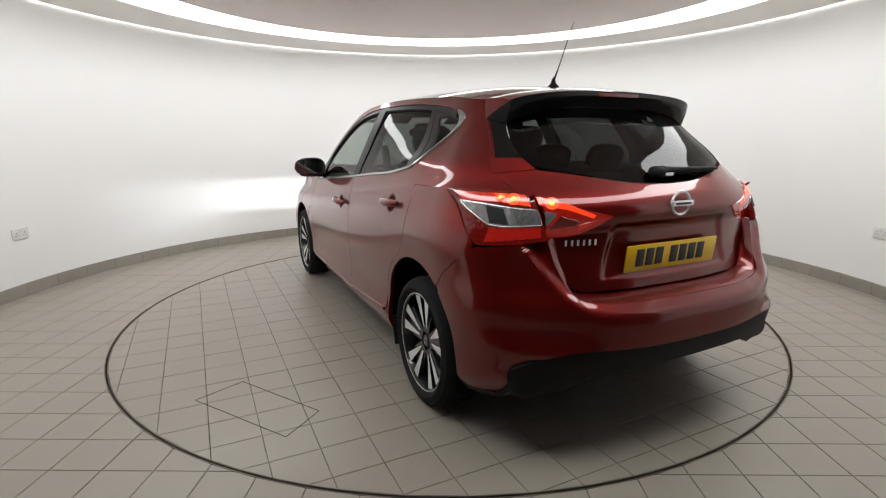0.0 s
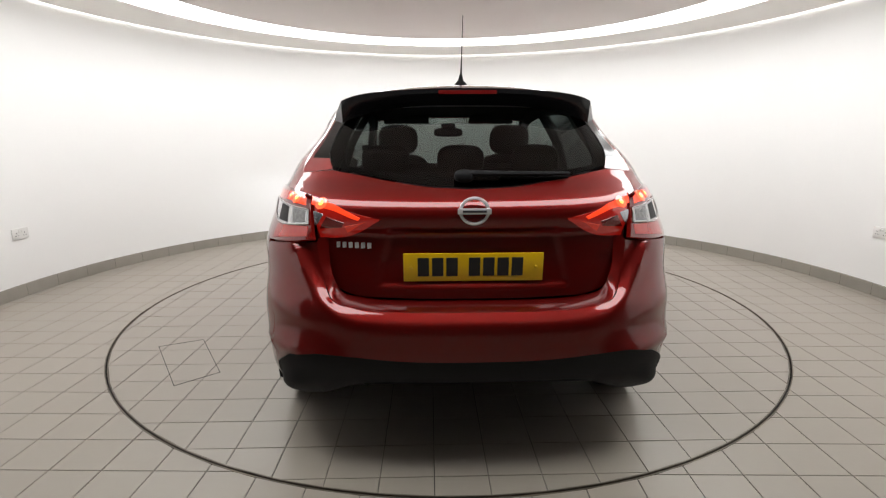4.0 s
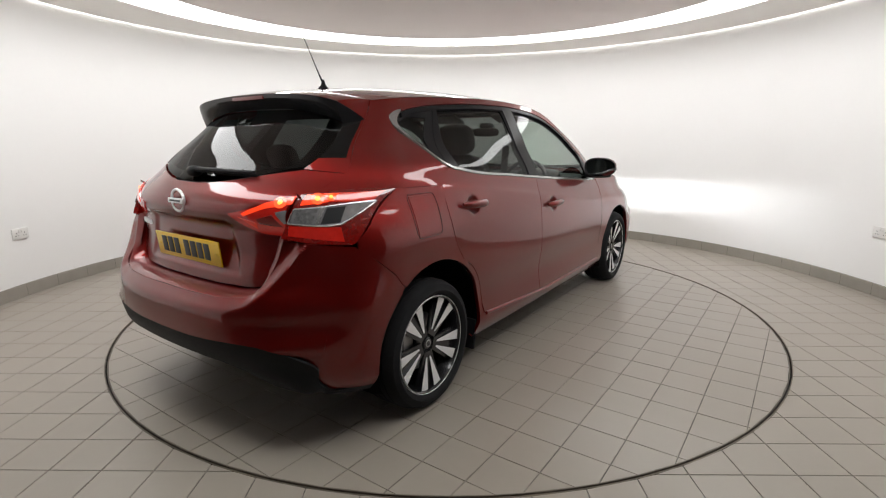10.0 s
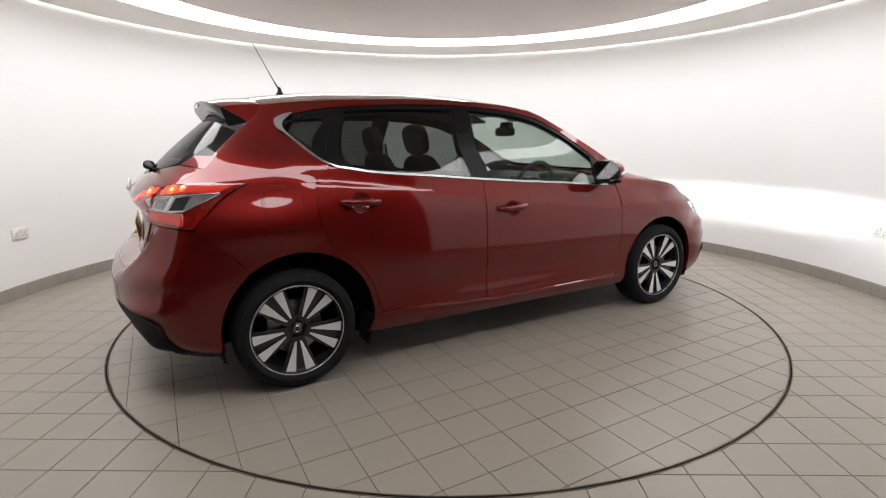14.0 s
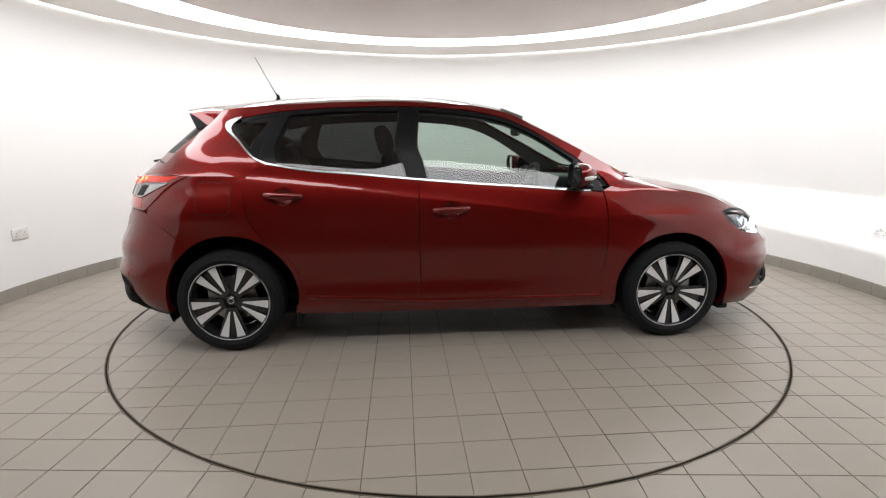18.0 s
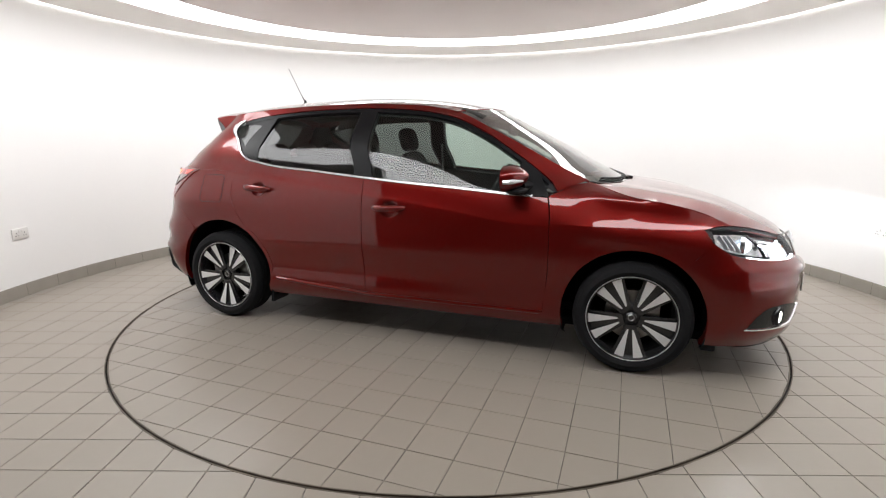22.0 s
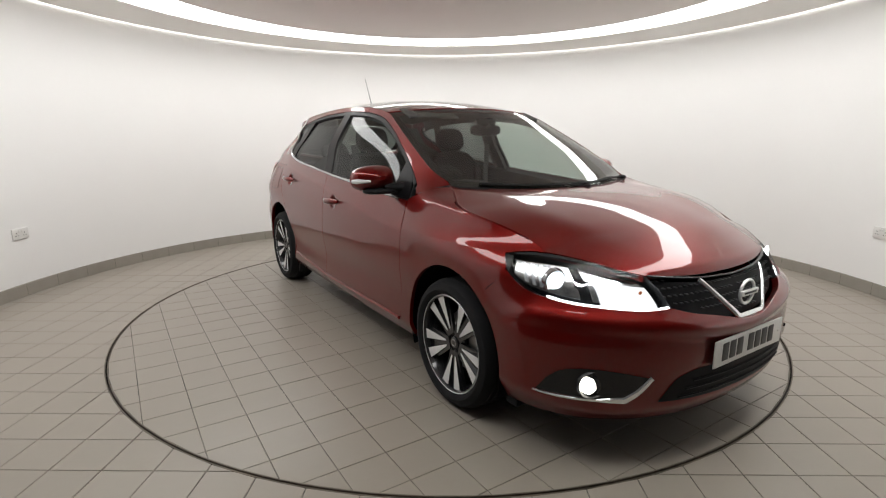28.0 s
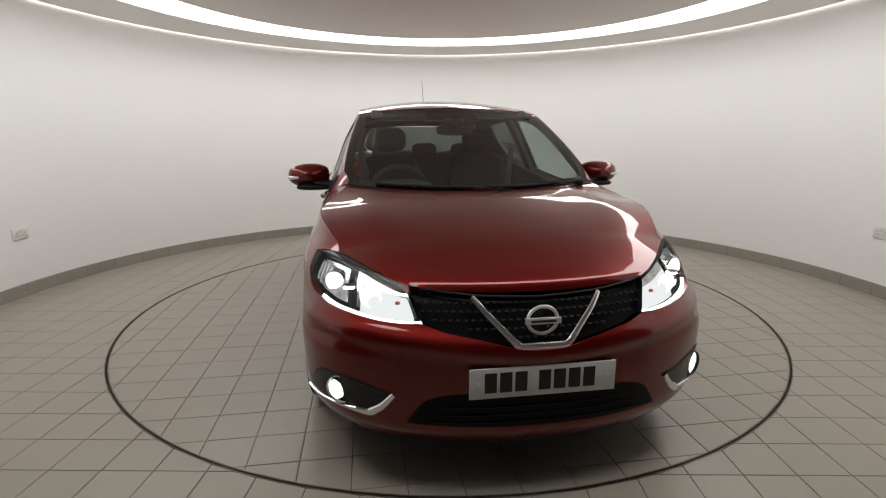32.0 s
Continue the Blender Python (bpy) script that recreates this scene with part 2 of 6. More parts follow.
def coons(low, high, start, end, nu, nv):
    """Fills four border lines, given along the skin: low and high run from start to end."""
    k = np.array([1.6, 1.0])
    return fill(*(resample(np.array(line, float) * k, m) / k for line, m in ((low, nu), (high, nu), (start, nv), (end, nv))))


def fill(a, b, c, d):
    """Fills four border lines of equal counts, low, high, start and end."""
    nu, nv = len(a) - 1, len(c) - 1
    u, v = np.linspace(0, 1, nu + 1)[:, None, None], np.linspace(0, 1, nv + 1)[None, :, None]
    return ((1 - v) * a[:, None] + v * b[:, None] + (1 - u) * c[None] + u * d[None]
            - ((1 - u) * (1 - v) * a[0] + u * (1 - v) * a[-1] + (1 - u) * v * b[0] + u * v * b[-1]))


def tube(geo, path, radius, sides=8, slot=0, closed=False, flat=1.0, up=(0, 0, 1)):
    """A round or flattened rod along a path."""
    path = np.array(path, float)
    n = len(path)
    tang = np.gradient(path, axis=0) if not closed else np.roll(path, -1, 0) - np.roll(path, 1, 0)
    rad = np.broadcast_to(np.asarray(radius, float), (n,))
    vs = []
    for i in range(n):
        t = Vector(tang[i]).normalized()
        s = t.cross(Vector(up))
        if s.length < 1e-4:
            s = t.cross(Vector((1, 0.1, 0)))
        s.normalize()
        w = s.cross(t)
        for k in range(sides):
            a = 2 * math.pi * k / sides
            vs.append(Vector(path[i]) + s * math.cos(a) * rad[i] + w * math.sin(a) * rad[i] * flat)
    fs = []
    for i in range(n if closed else n - 1):
        for k in range(sides):
            a, b = i * sides + k, i * sides + (k + 1) % sides
            c, d = ((i + 1) % n) * sides + (k + 1) % sides, ((i + 1) % n) * sides + k
            fs.append((a, b, c, d))
    if not closed:
        fs += [tuple(range(sides))[::-1], tuple((n - 1) * sides + k for k in range(sides))]
    return geo.add(vs, fs, slot)


def box(geo, size, at=(0, 0, 0), chamfer=0.004, slot=0, m=None):
    """A block with chamfered edges."""
    sx, sy, sz = (c / 2 for c in size)
    c = min(chamfer, sx * 0.9, sy * 0.9, sz * 0.9)
    b = bmesh.new()
    bmesh.ops.create_cube(b, size=1)
    for v in b.verts:
        v.co = Vector((v.co.x * 2 * sx, v.co.y * 2 * sy, v.co.z * 2 * sz))
    if c > 0:
        bmesh.ops.bevel(b, geom=list(b.edges), offset=c, segments=2, profile=0.6, affect="EDGES")
    mat = Matrix.Translation(at) @ (m or Matrix())
    b.verts.ensure_lookup_table()
    geo.add([mat @ v.co for v in b.verts], [tuple(v.index for v in f.verts) for f in b.faces], slot)
    b.free()
    return geo


def lathe(geo, profile, seg=48, slot=0, m=None, closed=False):
    """Turns a profile of (radius, height) about the z axis."""
    mat = m or Matrix()
    n = len(profile)
    vs = [mat @ Vector((r * math.cos(2 * math.pi * i / seg), r * math.sin(2 * math.pi * i / seg), h)) for i in range(seg) for r, h in profile]
    fs = []
    for i in range(seg):
        j = (i + 1) % seg
        for k in range(n - 1 + (1 if closed else 0)):
            l = (k + 1) % n
            fs.append((i * n + k, j * n + k, j * n + l, i * n + l))
    return geo.add(vs, fs, slot)


def blob(geo, size, at=(0, 0, 0), power=3.0, seg=24, rings=14, slot=0, m=None):
    """A rounded cushion: a superellipsoid."""
    mat = Matrix.Translation(at) @ (m or Matrix())
    p = lambda c: math.copysign(abs(c) ** (2 / power), c)
    vs, fs = [], []
    for i in range(rings + 1):
        a = -math.pi / 2 + math.pi * i / rings
        for j in range(seg):
            b = 2 * math.pi * j / seg
            vs.append(mat @ Vector((size[0] / 2 * p(math.cos(a)) * p(math.cos(b)), size[1] / 2 * p(math.cos(a)) * p(math.sin(b)), size[2] / 2 * p(math.sin(a)))))
    for i in range(rings):
        for j in range(seg):
            k = (j + 1) % seg
            fs.append((i * seg + j, i * seg + k, (i + 1) * seg + k, (i + 1) * seg + j))
    return geo.add(vs, fs, slot)


def prism(geo, poly, depth, m=None, slot=0):
    """A flat outline in the xy plane, thickened along z."""
    mat = m or Matrix()
    n = len(poly)
    vs = [mat @ Vector((x, y, 0)) for x, y in poly] + [mat @ Vector((x, y, depth)) for x, y in poly]
    fs = [tuple(range(n))[::-1], tuple(range(n, 2 * n))] + [(i, (i + 1) % n, n + (i + 1) % n, n + i) for i in range(n)]
    return geo.add(vs, fs, slot)


# ---- the car's skin: smooth functions of place, x to the nose, y to its left, z up ----
def curve(xs, ys):
    """A smooth, monotone curve through control points, as a function of arrays."""
    xs, ys = np.array(xs, float), np.array(ys, float)
    h, d = np.diff(xs), np.diff(ys) / np.diff(xs)
    m = np.zeros(len(xs))
    for i in range(1, len(xs) - 1):
        if d[i - 1] * d[i] > 0:
            a, b = 2 * h[i] + h[i - 1], h[i] + 2 * h[i - 1]
            m[i] = (a + b) / (a / d[i - 1] + b / d[i])
    m[0], m[-1] = d[0], d[-1]

    def at(x):
        x = np.clip(np.asarray(x, float), xs[0], xs[-1])
        i = np.clip(np.searchsorted(xs, x) - 1, 0, len(xs) - 2)
        t = (x - xs[i]) / h[i]
        return ((2 * t**3 - 3 * t**2 + 1) * ys[i] + (t**3 - 2 * t**2 + t) * h[i] * m[i]
                + (3 * t**2 - 2 * t**3) * ys[i + 1] + (t**3 - t**2) * h[i] * m[i + 1])
    return at


STATIONS = [-2.1, -1.5, -1.14, -0.23, 0.3, 0.67, 0.95, 1.1, 1.4, 1.65]
CREASE = [1.055, 1.045, 1.02, .912, .845, .79, .775, .80, .80, .775]
BELT = [1.13, 1.13, 1.105, 1.01, .965, .938, .925, .93, .90, .86]
Z_KNOTS = [curve(STATIONS, v) for v in (
    [0.17] * 10, [0.30] * 10, [0.43] * 10, [0.60] * 10,
    [.80, .80, .80, .75, .71, .68, .67, .69, .69, .67],
    [c - .003 for c in CREASE], [c + .004 for c in CREASE], BELT, [b + .014 for b in BELT],
    [1.25, 1.25, 1.25, 1.22, 1.18, 1.12, 1.05, 1.00, .965, .92],
    [1.40, 1.40, 1.44, 1.46, 1.41, 1.30, 1.13, 1.06, 1.01, .97])]
Y_KNOTS = [curve(STATIONS, v) for v in (
    [.77, .79, .795, .795, .795, .795, .79, .79, .79, .78],
    [.84, .852, .858, .858, .855, .85, .848, .848, .85, .84],
    [.84, .850, .850, .847, .846, .846, .848, .852, .856, .845],
    [.845, .862, .866, .866, .865, .862, .860, .858, .858, .85],
    [.845, .858, .862, .860, .860, .860, .858, .853, .850, .84],
    [.787, .797, .814, .8385, .8455, .850, .845, .836, .828, .817],
    [.781, .791, .8092, .8355, .843, .848, .843, .833, .8235, .8125],
    [.727, .742, .782, .807, .807, .803, .797, .797, .793, .778],
    [.717, .732, .776, .8015, .801, .797, .790, .789, .785, .770],
    [.631, .645, .678, .727, .717, .711, .702, .675, .676, .665],
    [.54, .556, .567, .594, .594, .620, .655, .58, .58, .57])]


def half_width(x, z):
    """How far the side stands from the middle plane, at x and z."""
    x, z = np.broadcast_arrays(np.asarray(x, float), np.asarray(z, float))
    zk, yk = np.stack([f(x) for f in Z_KNOTS]), np.stack([f(x) for f in Y_KNOTS])
    h, d = np.diff(zk, axis=0), np.diff(yk, axis=0) / np.diff(zk, axis=0)
    m = np.empty_like(yk)
    m[0], m[-1] = d[0], d[-1]
    same = (d[:-1] * d[1:] > 0)
    wa, wb = 2 * h[1:] + h[:-1], h[1:] + 2 * h[:-1]
    safe = lambda q: np.where(same, q, 1.0)
    m[1:-1] = np.where(same, (wa + wb) / (wa / safe(d[:-1]) + wb / safe(d[1:])), 0.0)
    zc = np.clip(z, zk[0], zk[-1] + 0.1)
    i = np.clip((zc[None] > zk).sum(0) - 1, 0, len(zk) - 2)[None]
    pick = lambda a: np.take_along_axis(a, i, 0)[0]
    z0, y0, y1, m0, m1, hh = pick(zk), pick(yk), np.take_along_axis(yk, i + 1, 0)[0], pick(m), np.take_along_axis(m, i + 1, 0)[0], pick(h)
    t = (zc - z0) / hh
    y = (2 * t**3 - 3 * t**2 + 1) * y0 + (t**3 - 2 * t**2 + t) * hh * m0 + (3 * t**2 - 2 * t**3) * y1 + (t**3 - t**2) * hh * m1
    # the haunch over the rear wheel: a swell that leans in towards the pillar's foot
    haunch = np.exp(-((x + 1.47) / 0.25) ** 2)
    # and the smaller one on the front wing
    fall = 0.775 - 0.16 * (np.clip(x, 0.8, 1.7) - 1.1)
    wing = np.exp(-((x - 1.25) / 0.32) ** 2) * (0.014 * np.exp(-((z - fall) / 0.065) ** 2) - 0.009 * np.exp(-((z - fall - 0.14) / 0.05) ** 2))
    return y + haunch * (0.016 * np.exp(-((z - 0.82) / 0.08) ** 2) - 0.008 * np.exp(-((z - 0.985) / 0.055) ** 2)) + wing


NOSE_X = curve([.16, .25, .35, .45, .55, .62, .70, .76, .82, .90, 1.0], [2.185, 2.235, 2.245, 2.25, 2.243, 2.212, 2.165, 2.10, 2.02, 1.88, 1.6])
NOSE_L = curve([.2, .5, .62, .8, .9, 1.0], [.55, .55, .72, .75, .55, .3])
NOSE_N = curve([.2, .5, .62, 1.0], [2.3, 2.3, 2.35, 2.4])
TAIL_X = curve([.17, .28, .36, .45, .55, .63, .70, .80, .90, 1.0, 1.05, 1.09, 1.2, 1.3, 1.4],
               [-1.98, -2.07, -2.125, -2.147, -2.143, -2.125, -2.09, -2.055, -2.035, -2.005, -1.955, -1.905, -1.79, -1.675, -1.555])
GATE_X = curve([.6, .70, .80, .88, .93, .96, .985, 1.01, 1.05, 1.09, 1.2, 1.3, 1.4],
               [-2.012, -2.005, -1.988, -1.988, -2.012, -2.02, -2.014, -1.998, -1.955, -1.905, -1.79, -1.675, -1.555])
TAIL_L = curve([.2, .6, .95, 1.05, 1.12, 1.2, 1.4], [.55, .58, .60, .56, .50, .44, .40])
TAIL_N = curve([.2, .5, .8, .95, 1.1, 1.2, 1.3, 1.4], [2.7, 2.75, 2.7, 2.7, 2.65, 2.65, 2.75, 2.95])


def skin(s, z, gate=False):
    """The point of the skin's positive side: s runs 0..1 round the nose's corner, 1..2 along the side, 2..3 round the tail's."""
    s, z = np.broadcast_arrays(np.asarray(s, float), np.asarray(z, float))
    xf, lf, nf = NOSE_X(z), NOSE_L(z), NOSE_N(z)
    xr, lr, nr = (GATE_X if gate else TAIL_X)(z), TAIL_L(z), TAIL_N(z)
    a, b = np.clip(s, 0, 1) * np.pi / 2, np.clip(3 - s, 0, 1) * np.pi / 2
    x_nose = xf - lf * (1 - np.cos(a) ** (2 / nf))
    x_tail = xr + lr * (1 - np.cos(b) ** (2 / nr))
    u = np.clip(s - 1, 0, 1)
    x_side = (xf - lf) * (1 - u) + (xr + lr) * u
    x = np.where(s < 1, x_nose, np.where(s > 2, x_tail, x_side))
    fac = np.where(s < 1, np.sin(a) ** (2 / nf), np.where(s > 2, np.sin(b) ** (2 / nr), 1.0))
    y = fac * half_width(np.clip(x, xr + lr, xf - lf), z)
    return np.stack([x, y, z], -1)


def px(x, z, gate=False):
    """Where on the skin the side point (x, z) lies."""
    xf, lf, nf = float(NOSE_X(z)), float(NOSE_L(z)), float(NOSE_N(z))
    xr, lr, nr = float((GATE_X if gate else TAIL_X)(z)), float(TAIL_L(z)), float(TAIL_N(z))
    if x > xf - lf:
        return (math.acos(min(1, max(0, (x - xf + lf) / lf) ** (nf / 2))) * 2 / math.pi, z)
    if x < xr + lr:
        return (3 - math.acos(min(1, max(0, (xr + lr - x) / lr) ** (nr / 2))) * 2 / math.pi, z)
    return (1 + (xf - lf - x) / (xf - lf - xr - lr), z)


def pf(y, z):
    """Where on the skin the nose's point (y, z) lies."""
    w = float(half_width(float(NOSE_X(z) - NOSE_L(z)), z))
    return (math.asin(min(1, (y / w) ** (float(NOSE_N(z)) / 2))) * 2 / math.pi, z)


def pr(y, z, gate=False):
    """Where on the skin the tail's point (y, z) lies."""
    w = float(half_width(float((GATE_X if gate else TAIL_X)(z) + TAIL_L(z)), z))
    return (3 - math.asin(min(1, (y / w) ** (float(TAIL_N(z)) / 2))) * 2 / math.pi, z)


# ---- the booth ----
def arc_band(geo, r0, z0, r1, z1, a0, a1, n=160, slot=0, flip=False):
    """A band between two circles about the z axis."""
    vs = []
    for i in range(n + 1):
        a = a0 + (a1 - a0) * i / n
        vs += [(r0 * math.cos(a), r0 * math.sin(a), z0), (r1 * math.cos(a), r1 * math.sin(a), z1)]
    return geo.add(vs, [(2 * i, 2 * i + 1, 2 * i + 3, 2 * i + 2) if not flip else (2 * i, 2 * i + 2, 2 * i + 3, 2 * i + 1) for i in range(n)], slot)


OPEN = radians(42)
A0, A1 = -math.pi / 2 + OPEN, 1.5 * math.pi - OPEN


def build_booth():
    g = Geo()
    arc_band(g, WALL_R, 0, WALL_R, CEIL_Z + 0.05, A0, A1)
    arc_band(g, WALL_R + 0.12, 0, WALL_R + 0.12, CEIL_Z + 0.05, A0, A1)
    for a in (A0, A1):
        c, s = math.cos(a), math.sin(a)
        g.add([(WALL_R * c, WALL_R * s, 0), (WALL_R * c + 0.12 * c, WALL_R * s + 0.12 * s, 0), ((WALL_R + .12) * c, (WALL_R + .12) * s, CEIL_Z + .05), (WALL_R * c, WALL_R * s, CEIL_Z + .05)], [(0, 1, 2, 3)])
    tagged(part("wall", g, WALL_PAINT), "white painted curved wall of the round photo booth", "wall", kind="structure")
    g = Geo()
    prof = [(WALL_R, 0.0), (WALL_R - 0.010, 0.0), (WALL_R - 0.010, 0.099), (WALL_R, 0.100)]
    for (r0, z0), (r1, z1) in zip(prof, prof[1:]):
        arc_band(g, r0, z0, r1, z1, A0, A1)
    base = tagged(part("baseboard", g, GROUT), "grey beige tiled skirting round the foot of the wall", "skirting", kind="structure")
    # its tiles, one beside the other
    n = round((A1 - A0) * WALL_R / 0.30)
    step = (A1 - A0) / n
    half = step / 2 - 0.0012 / WALL_R
    g = Geo()
    prof = [(WALL_R - 0.009, 0.001), (WALL_R - 0.0125, 0.001), (WALL_R - 0.0125, 0.097), (WALL_R - 0.0105, 0.101), (WALL_R - 0.002, 0.1015)]
    vs = [(r * math.cos(half * k / 4), r * math.sin(half * k / 4), z) for k in range(-4, 5) for r, z in prof]
    g.add(vs, grid_faces(8, 4))
    first = part("skirting_tile", g, SKIRT_PAINT, base, smooth=0)
    for i in range(n):
        o = again(first, base) if i else first
        o.matrix_basis = Matrix.Rotation(A0 + (i + 0.5) * step, 4, "Z")
    # ceiling: inner disc, recessed glowing ring, outer soffit, and a slim lit slot along the wall
    g = Geo()
    up = 0.012
    n = 160
    g.add([(0, 0, CEIL_Z)] + [(RING_IN * math.cos(2 * math.pi * i / n), RING_IN * math.sin(2 * math.pi * i / n), CEIL_Z) for i in range(n)], [(0, 1 + (i + 1) % n, 1 + i) for i in range(n)])
    arc_band(g, RING_OUT, CEIL_Z, WALL_R - 0.020, CEIL_Z, 0, 2 * math.pi, slot=1)
    arc_band(g, WALL_R - 0.020, CEIL_Z, WALL_R - 0.020, CEIL_Z + 0.02, 0, 2 * math.pi, slot=1)
    arc_band(g, WALL_R - 0.020, CEIL_Z + 0.049, WALL_R + 0.14, CEIL_Z + 0.049, 0, 2 * math.pi, slot=1)
    tagged(part("ceiling", g, [CEIL_PAINT, SOFFIT_PAINT]), "low pale ceiling with a round centre panel", "ceiling", kind="structure")
    g = arc_band(Geo(), RING_IN - 0.02, CEIL_Z + up - 0.002, RING_OUT + 0.02, CEIL_Z + up - 0.002, 0, 2 * math.pi, flip=True)
    lamp = tagged(new("ring_light"), "broad glowing white ring light set in the ceiling", "ceiling light")
    part("diffuser", g, RING_LIGHT, lamp)
    part("inner_rim", arc_band(Geo(), RING_IN, CEIL_Z, RING_IN, CEIL_Z + up, 0, 2 * math.pi), CEIL_PAINT, lamp)
    part("outer_rim", arc_band(Geo(), RING_OUT, CEIL_Z + up, RING_OUT, CEIL_Z, 0, 2 * math.pi), SOFFIT_PAINT, lamp)
    g = arc_band(Geo(), WALL_R - 0.0195, CEIL_Z + 0.018, WALL_R - 0.001, CEIL_Z + 0.018, A0, A1, flip=True)
    tagged(part("slot_light", g, SLOT_LIGHT), "slim lit slot between ceiling and wall", "ceiling light")
    # the hall behind the camera, which closes the place
    g = Geo()
    w, y0, y1 = 4.2, -2.3, -7.5
    g.add([(-w, y0, 0), (-w, y1, 0), (w, y1, 0), (w, y0, 0), (-w, y0, 2.9), (-w, y1, 2.9), (w, y1, 2.9), (w, y0, 2.9)],
          [(0, 4, 5, 1), (1, 5, 6, 2), (2, 6, 7, 3)])
    tagged(part("wall_hall", g, HALL), "plain pale wall of the dim hall behind", "wall", kind="structure")
    g = Geo()
    g.add([(-w, y0, 2.9), (-w, y1, 2.9), (w, y1, 2.9), (w, y0, 2.9), (-w, y0, CEIL_Z + .06), (w, y0, CEIL_Z + .06)], [(0, 1, 2, 3), (0, 3, 5, 4)])
    tagged(part("ceiling_hall", g, HALL), "plain pale ceiling of the dim hall behind", "ceiling", kind="structure")


def build_socket(angle):
    """A double wall socket plate with its switches and pin holes."""
    root = tagged(new("wall_socket"), "white plastic double power socket on the curved wall", "socket", group="sockets on the wall")
    root.matrix_basis = Matrix.Translation((WALL_R * math.cos(angle), WALL_R * math.sin(angle), 0.507)) @ Matrix.Rotation(angle + math.pi / 2, 4, "Z")
    part("plate", box(Geo(), (0.148, 0.012, 0.086), (0, 0.005, 0), 0.004), SOCKET, root)
    for sx in (-1, 1):
        part("switch", box(Geo(), (0.014, 0.007, 0.022), (sx * 0.012, 0.0125, 0.022), 0.002), SOCKET, root)
        for dx, dz, w, h in ((0, 0.014, 0.005, 0.010), (-0.011, -0.008, 0.009, 0.005), (0.011, -0.008, 0.009, 0.005)):
            part("pin_hole", box(Geo(), (w, 0.003, h), (sx * 0.036 + dx, 0.0112, dz - 0.006), 0.0005), PLATE_BLACK, root)
    return root


# ---- the car ----
CAR = new("hatchback_car")
tagged(CAR, "glossy dark red five-door hatchback with its lamps lit, on the turntable", "car")
CAR_AT = (-0.006, -0.030)

RAIL_Z = curve([-1.75, -1.5, -1.0, -0.4, 0.0, 0.30, 0.5, 0.7, 0.9, 1.10], [1.345, 1.395, 1.445, 1.462, 1.448, 1.403, 1.313, 1.213, 1.108, 1.008])
WIN_TOP = curve([-1.30, -1.18, -0.97, -0.63, -0.32, 0.0, 0.254, 0.459, 0.633, 0.80, 0.90], [1.350, 1.381, 1.408, 1.428, 1.432, 1.416, 1.376, 1.294, 1.192, 1.080, 1.004])
BELT_Z = curve([-1.14, -1.02, -0.95, -0.79, -0.62, -0.28, 0.05, 0.39, 0.67, 0.92], [1.108, 1.089, 1.076, 1.057, 1.044, 1.012, 0.984, 0.960, 0.938, 0.925])
ARCH_F, ARCH_R = (1.345, 0.315, 0.362), (-1.325, 0.325, 0.378)


def arch(which, a0, a1, n=24, grow=0.0):
    cx, cz, r = which
    return [px(cx + (r + grow) * math.cos(radians(a)), cz + (r + grow) * math.sin(radians(a))) for a in np.linspace(a0, a1, n + 1)]


def sl(pts, n=40, gate=False):
    """A smooth line on the skin through side points (x, z)."""
    return [px(x, z, gate) for x, z in bend(pts, n)]


def mirror(p, side):
    return np.array(p) * np.array([1, side, 1])


def skin_normal(q, side, gate=False):
    e = 1e-3
    du = skin(np.clip(q[..., 0] + e, 0, 3), q[..., 1], gate) - skin(np.clip(q[..., 0] - e, 0, 3), q[..., 1], gate)
    dv = skin(q[..., 0], q[..., 1] + e, gate) - skin(q[..., 0], q[..., 1] - e, gate)
    n = np.cross(du, dv)
    n /= np.maximum(np.linalg.norm(n, axis=-1, keepdims=True), 1e-9)
    x = skin(q[..., 0], q[..., 1], gate)[..., 0:1]
    n *= np.where(n[..., 1:2] + n[..., 0:1] * np.sign(x) * 0.5 < 0, -1, 1)
    return mirror(n, side)


def on_skin(q, side, gate=False, lift=0.0):
    p = mirror(skin(q[..., 0], q[..., 1], gate), side)
    return p + skin_normal(q, side, gate) * lift if lift else p


def panel(geo, low, high, start, end, nu, nv, side, gate=False, **k):
    q = coons(low, high, start, end, nu, nv)
    return sheet(geo, on_skin(q, side, gate), normals=skin_normal(q, side, gate), **k)


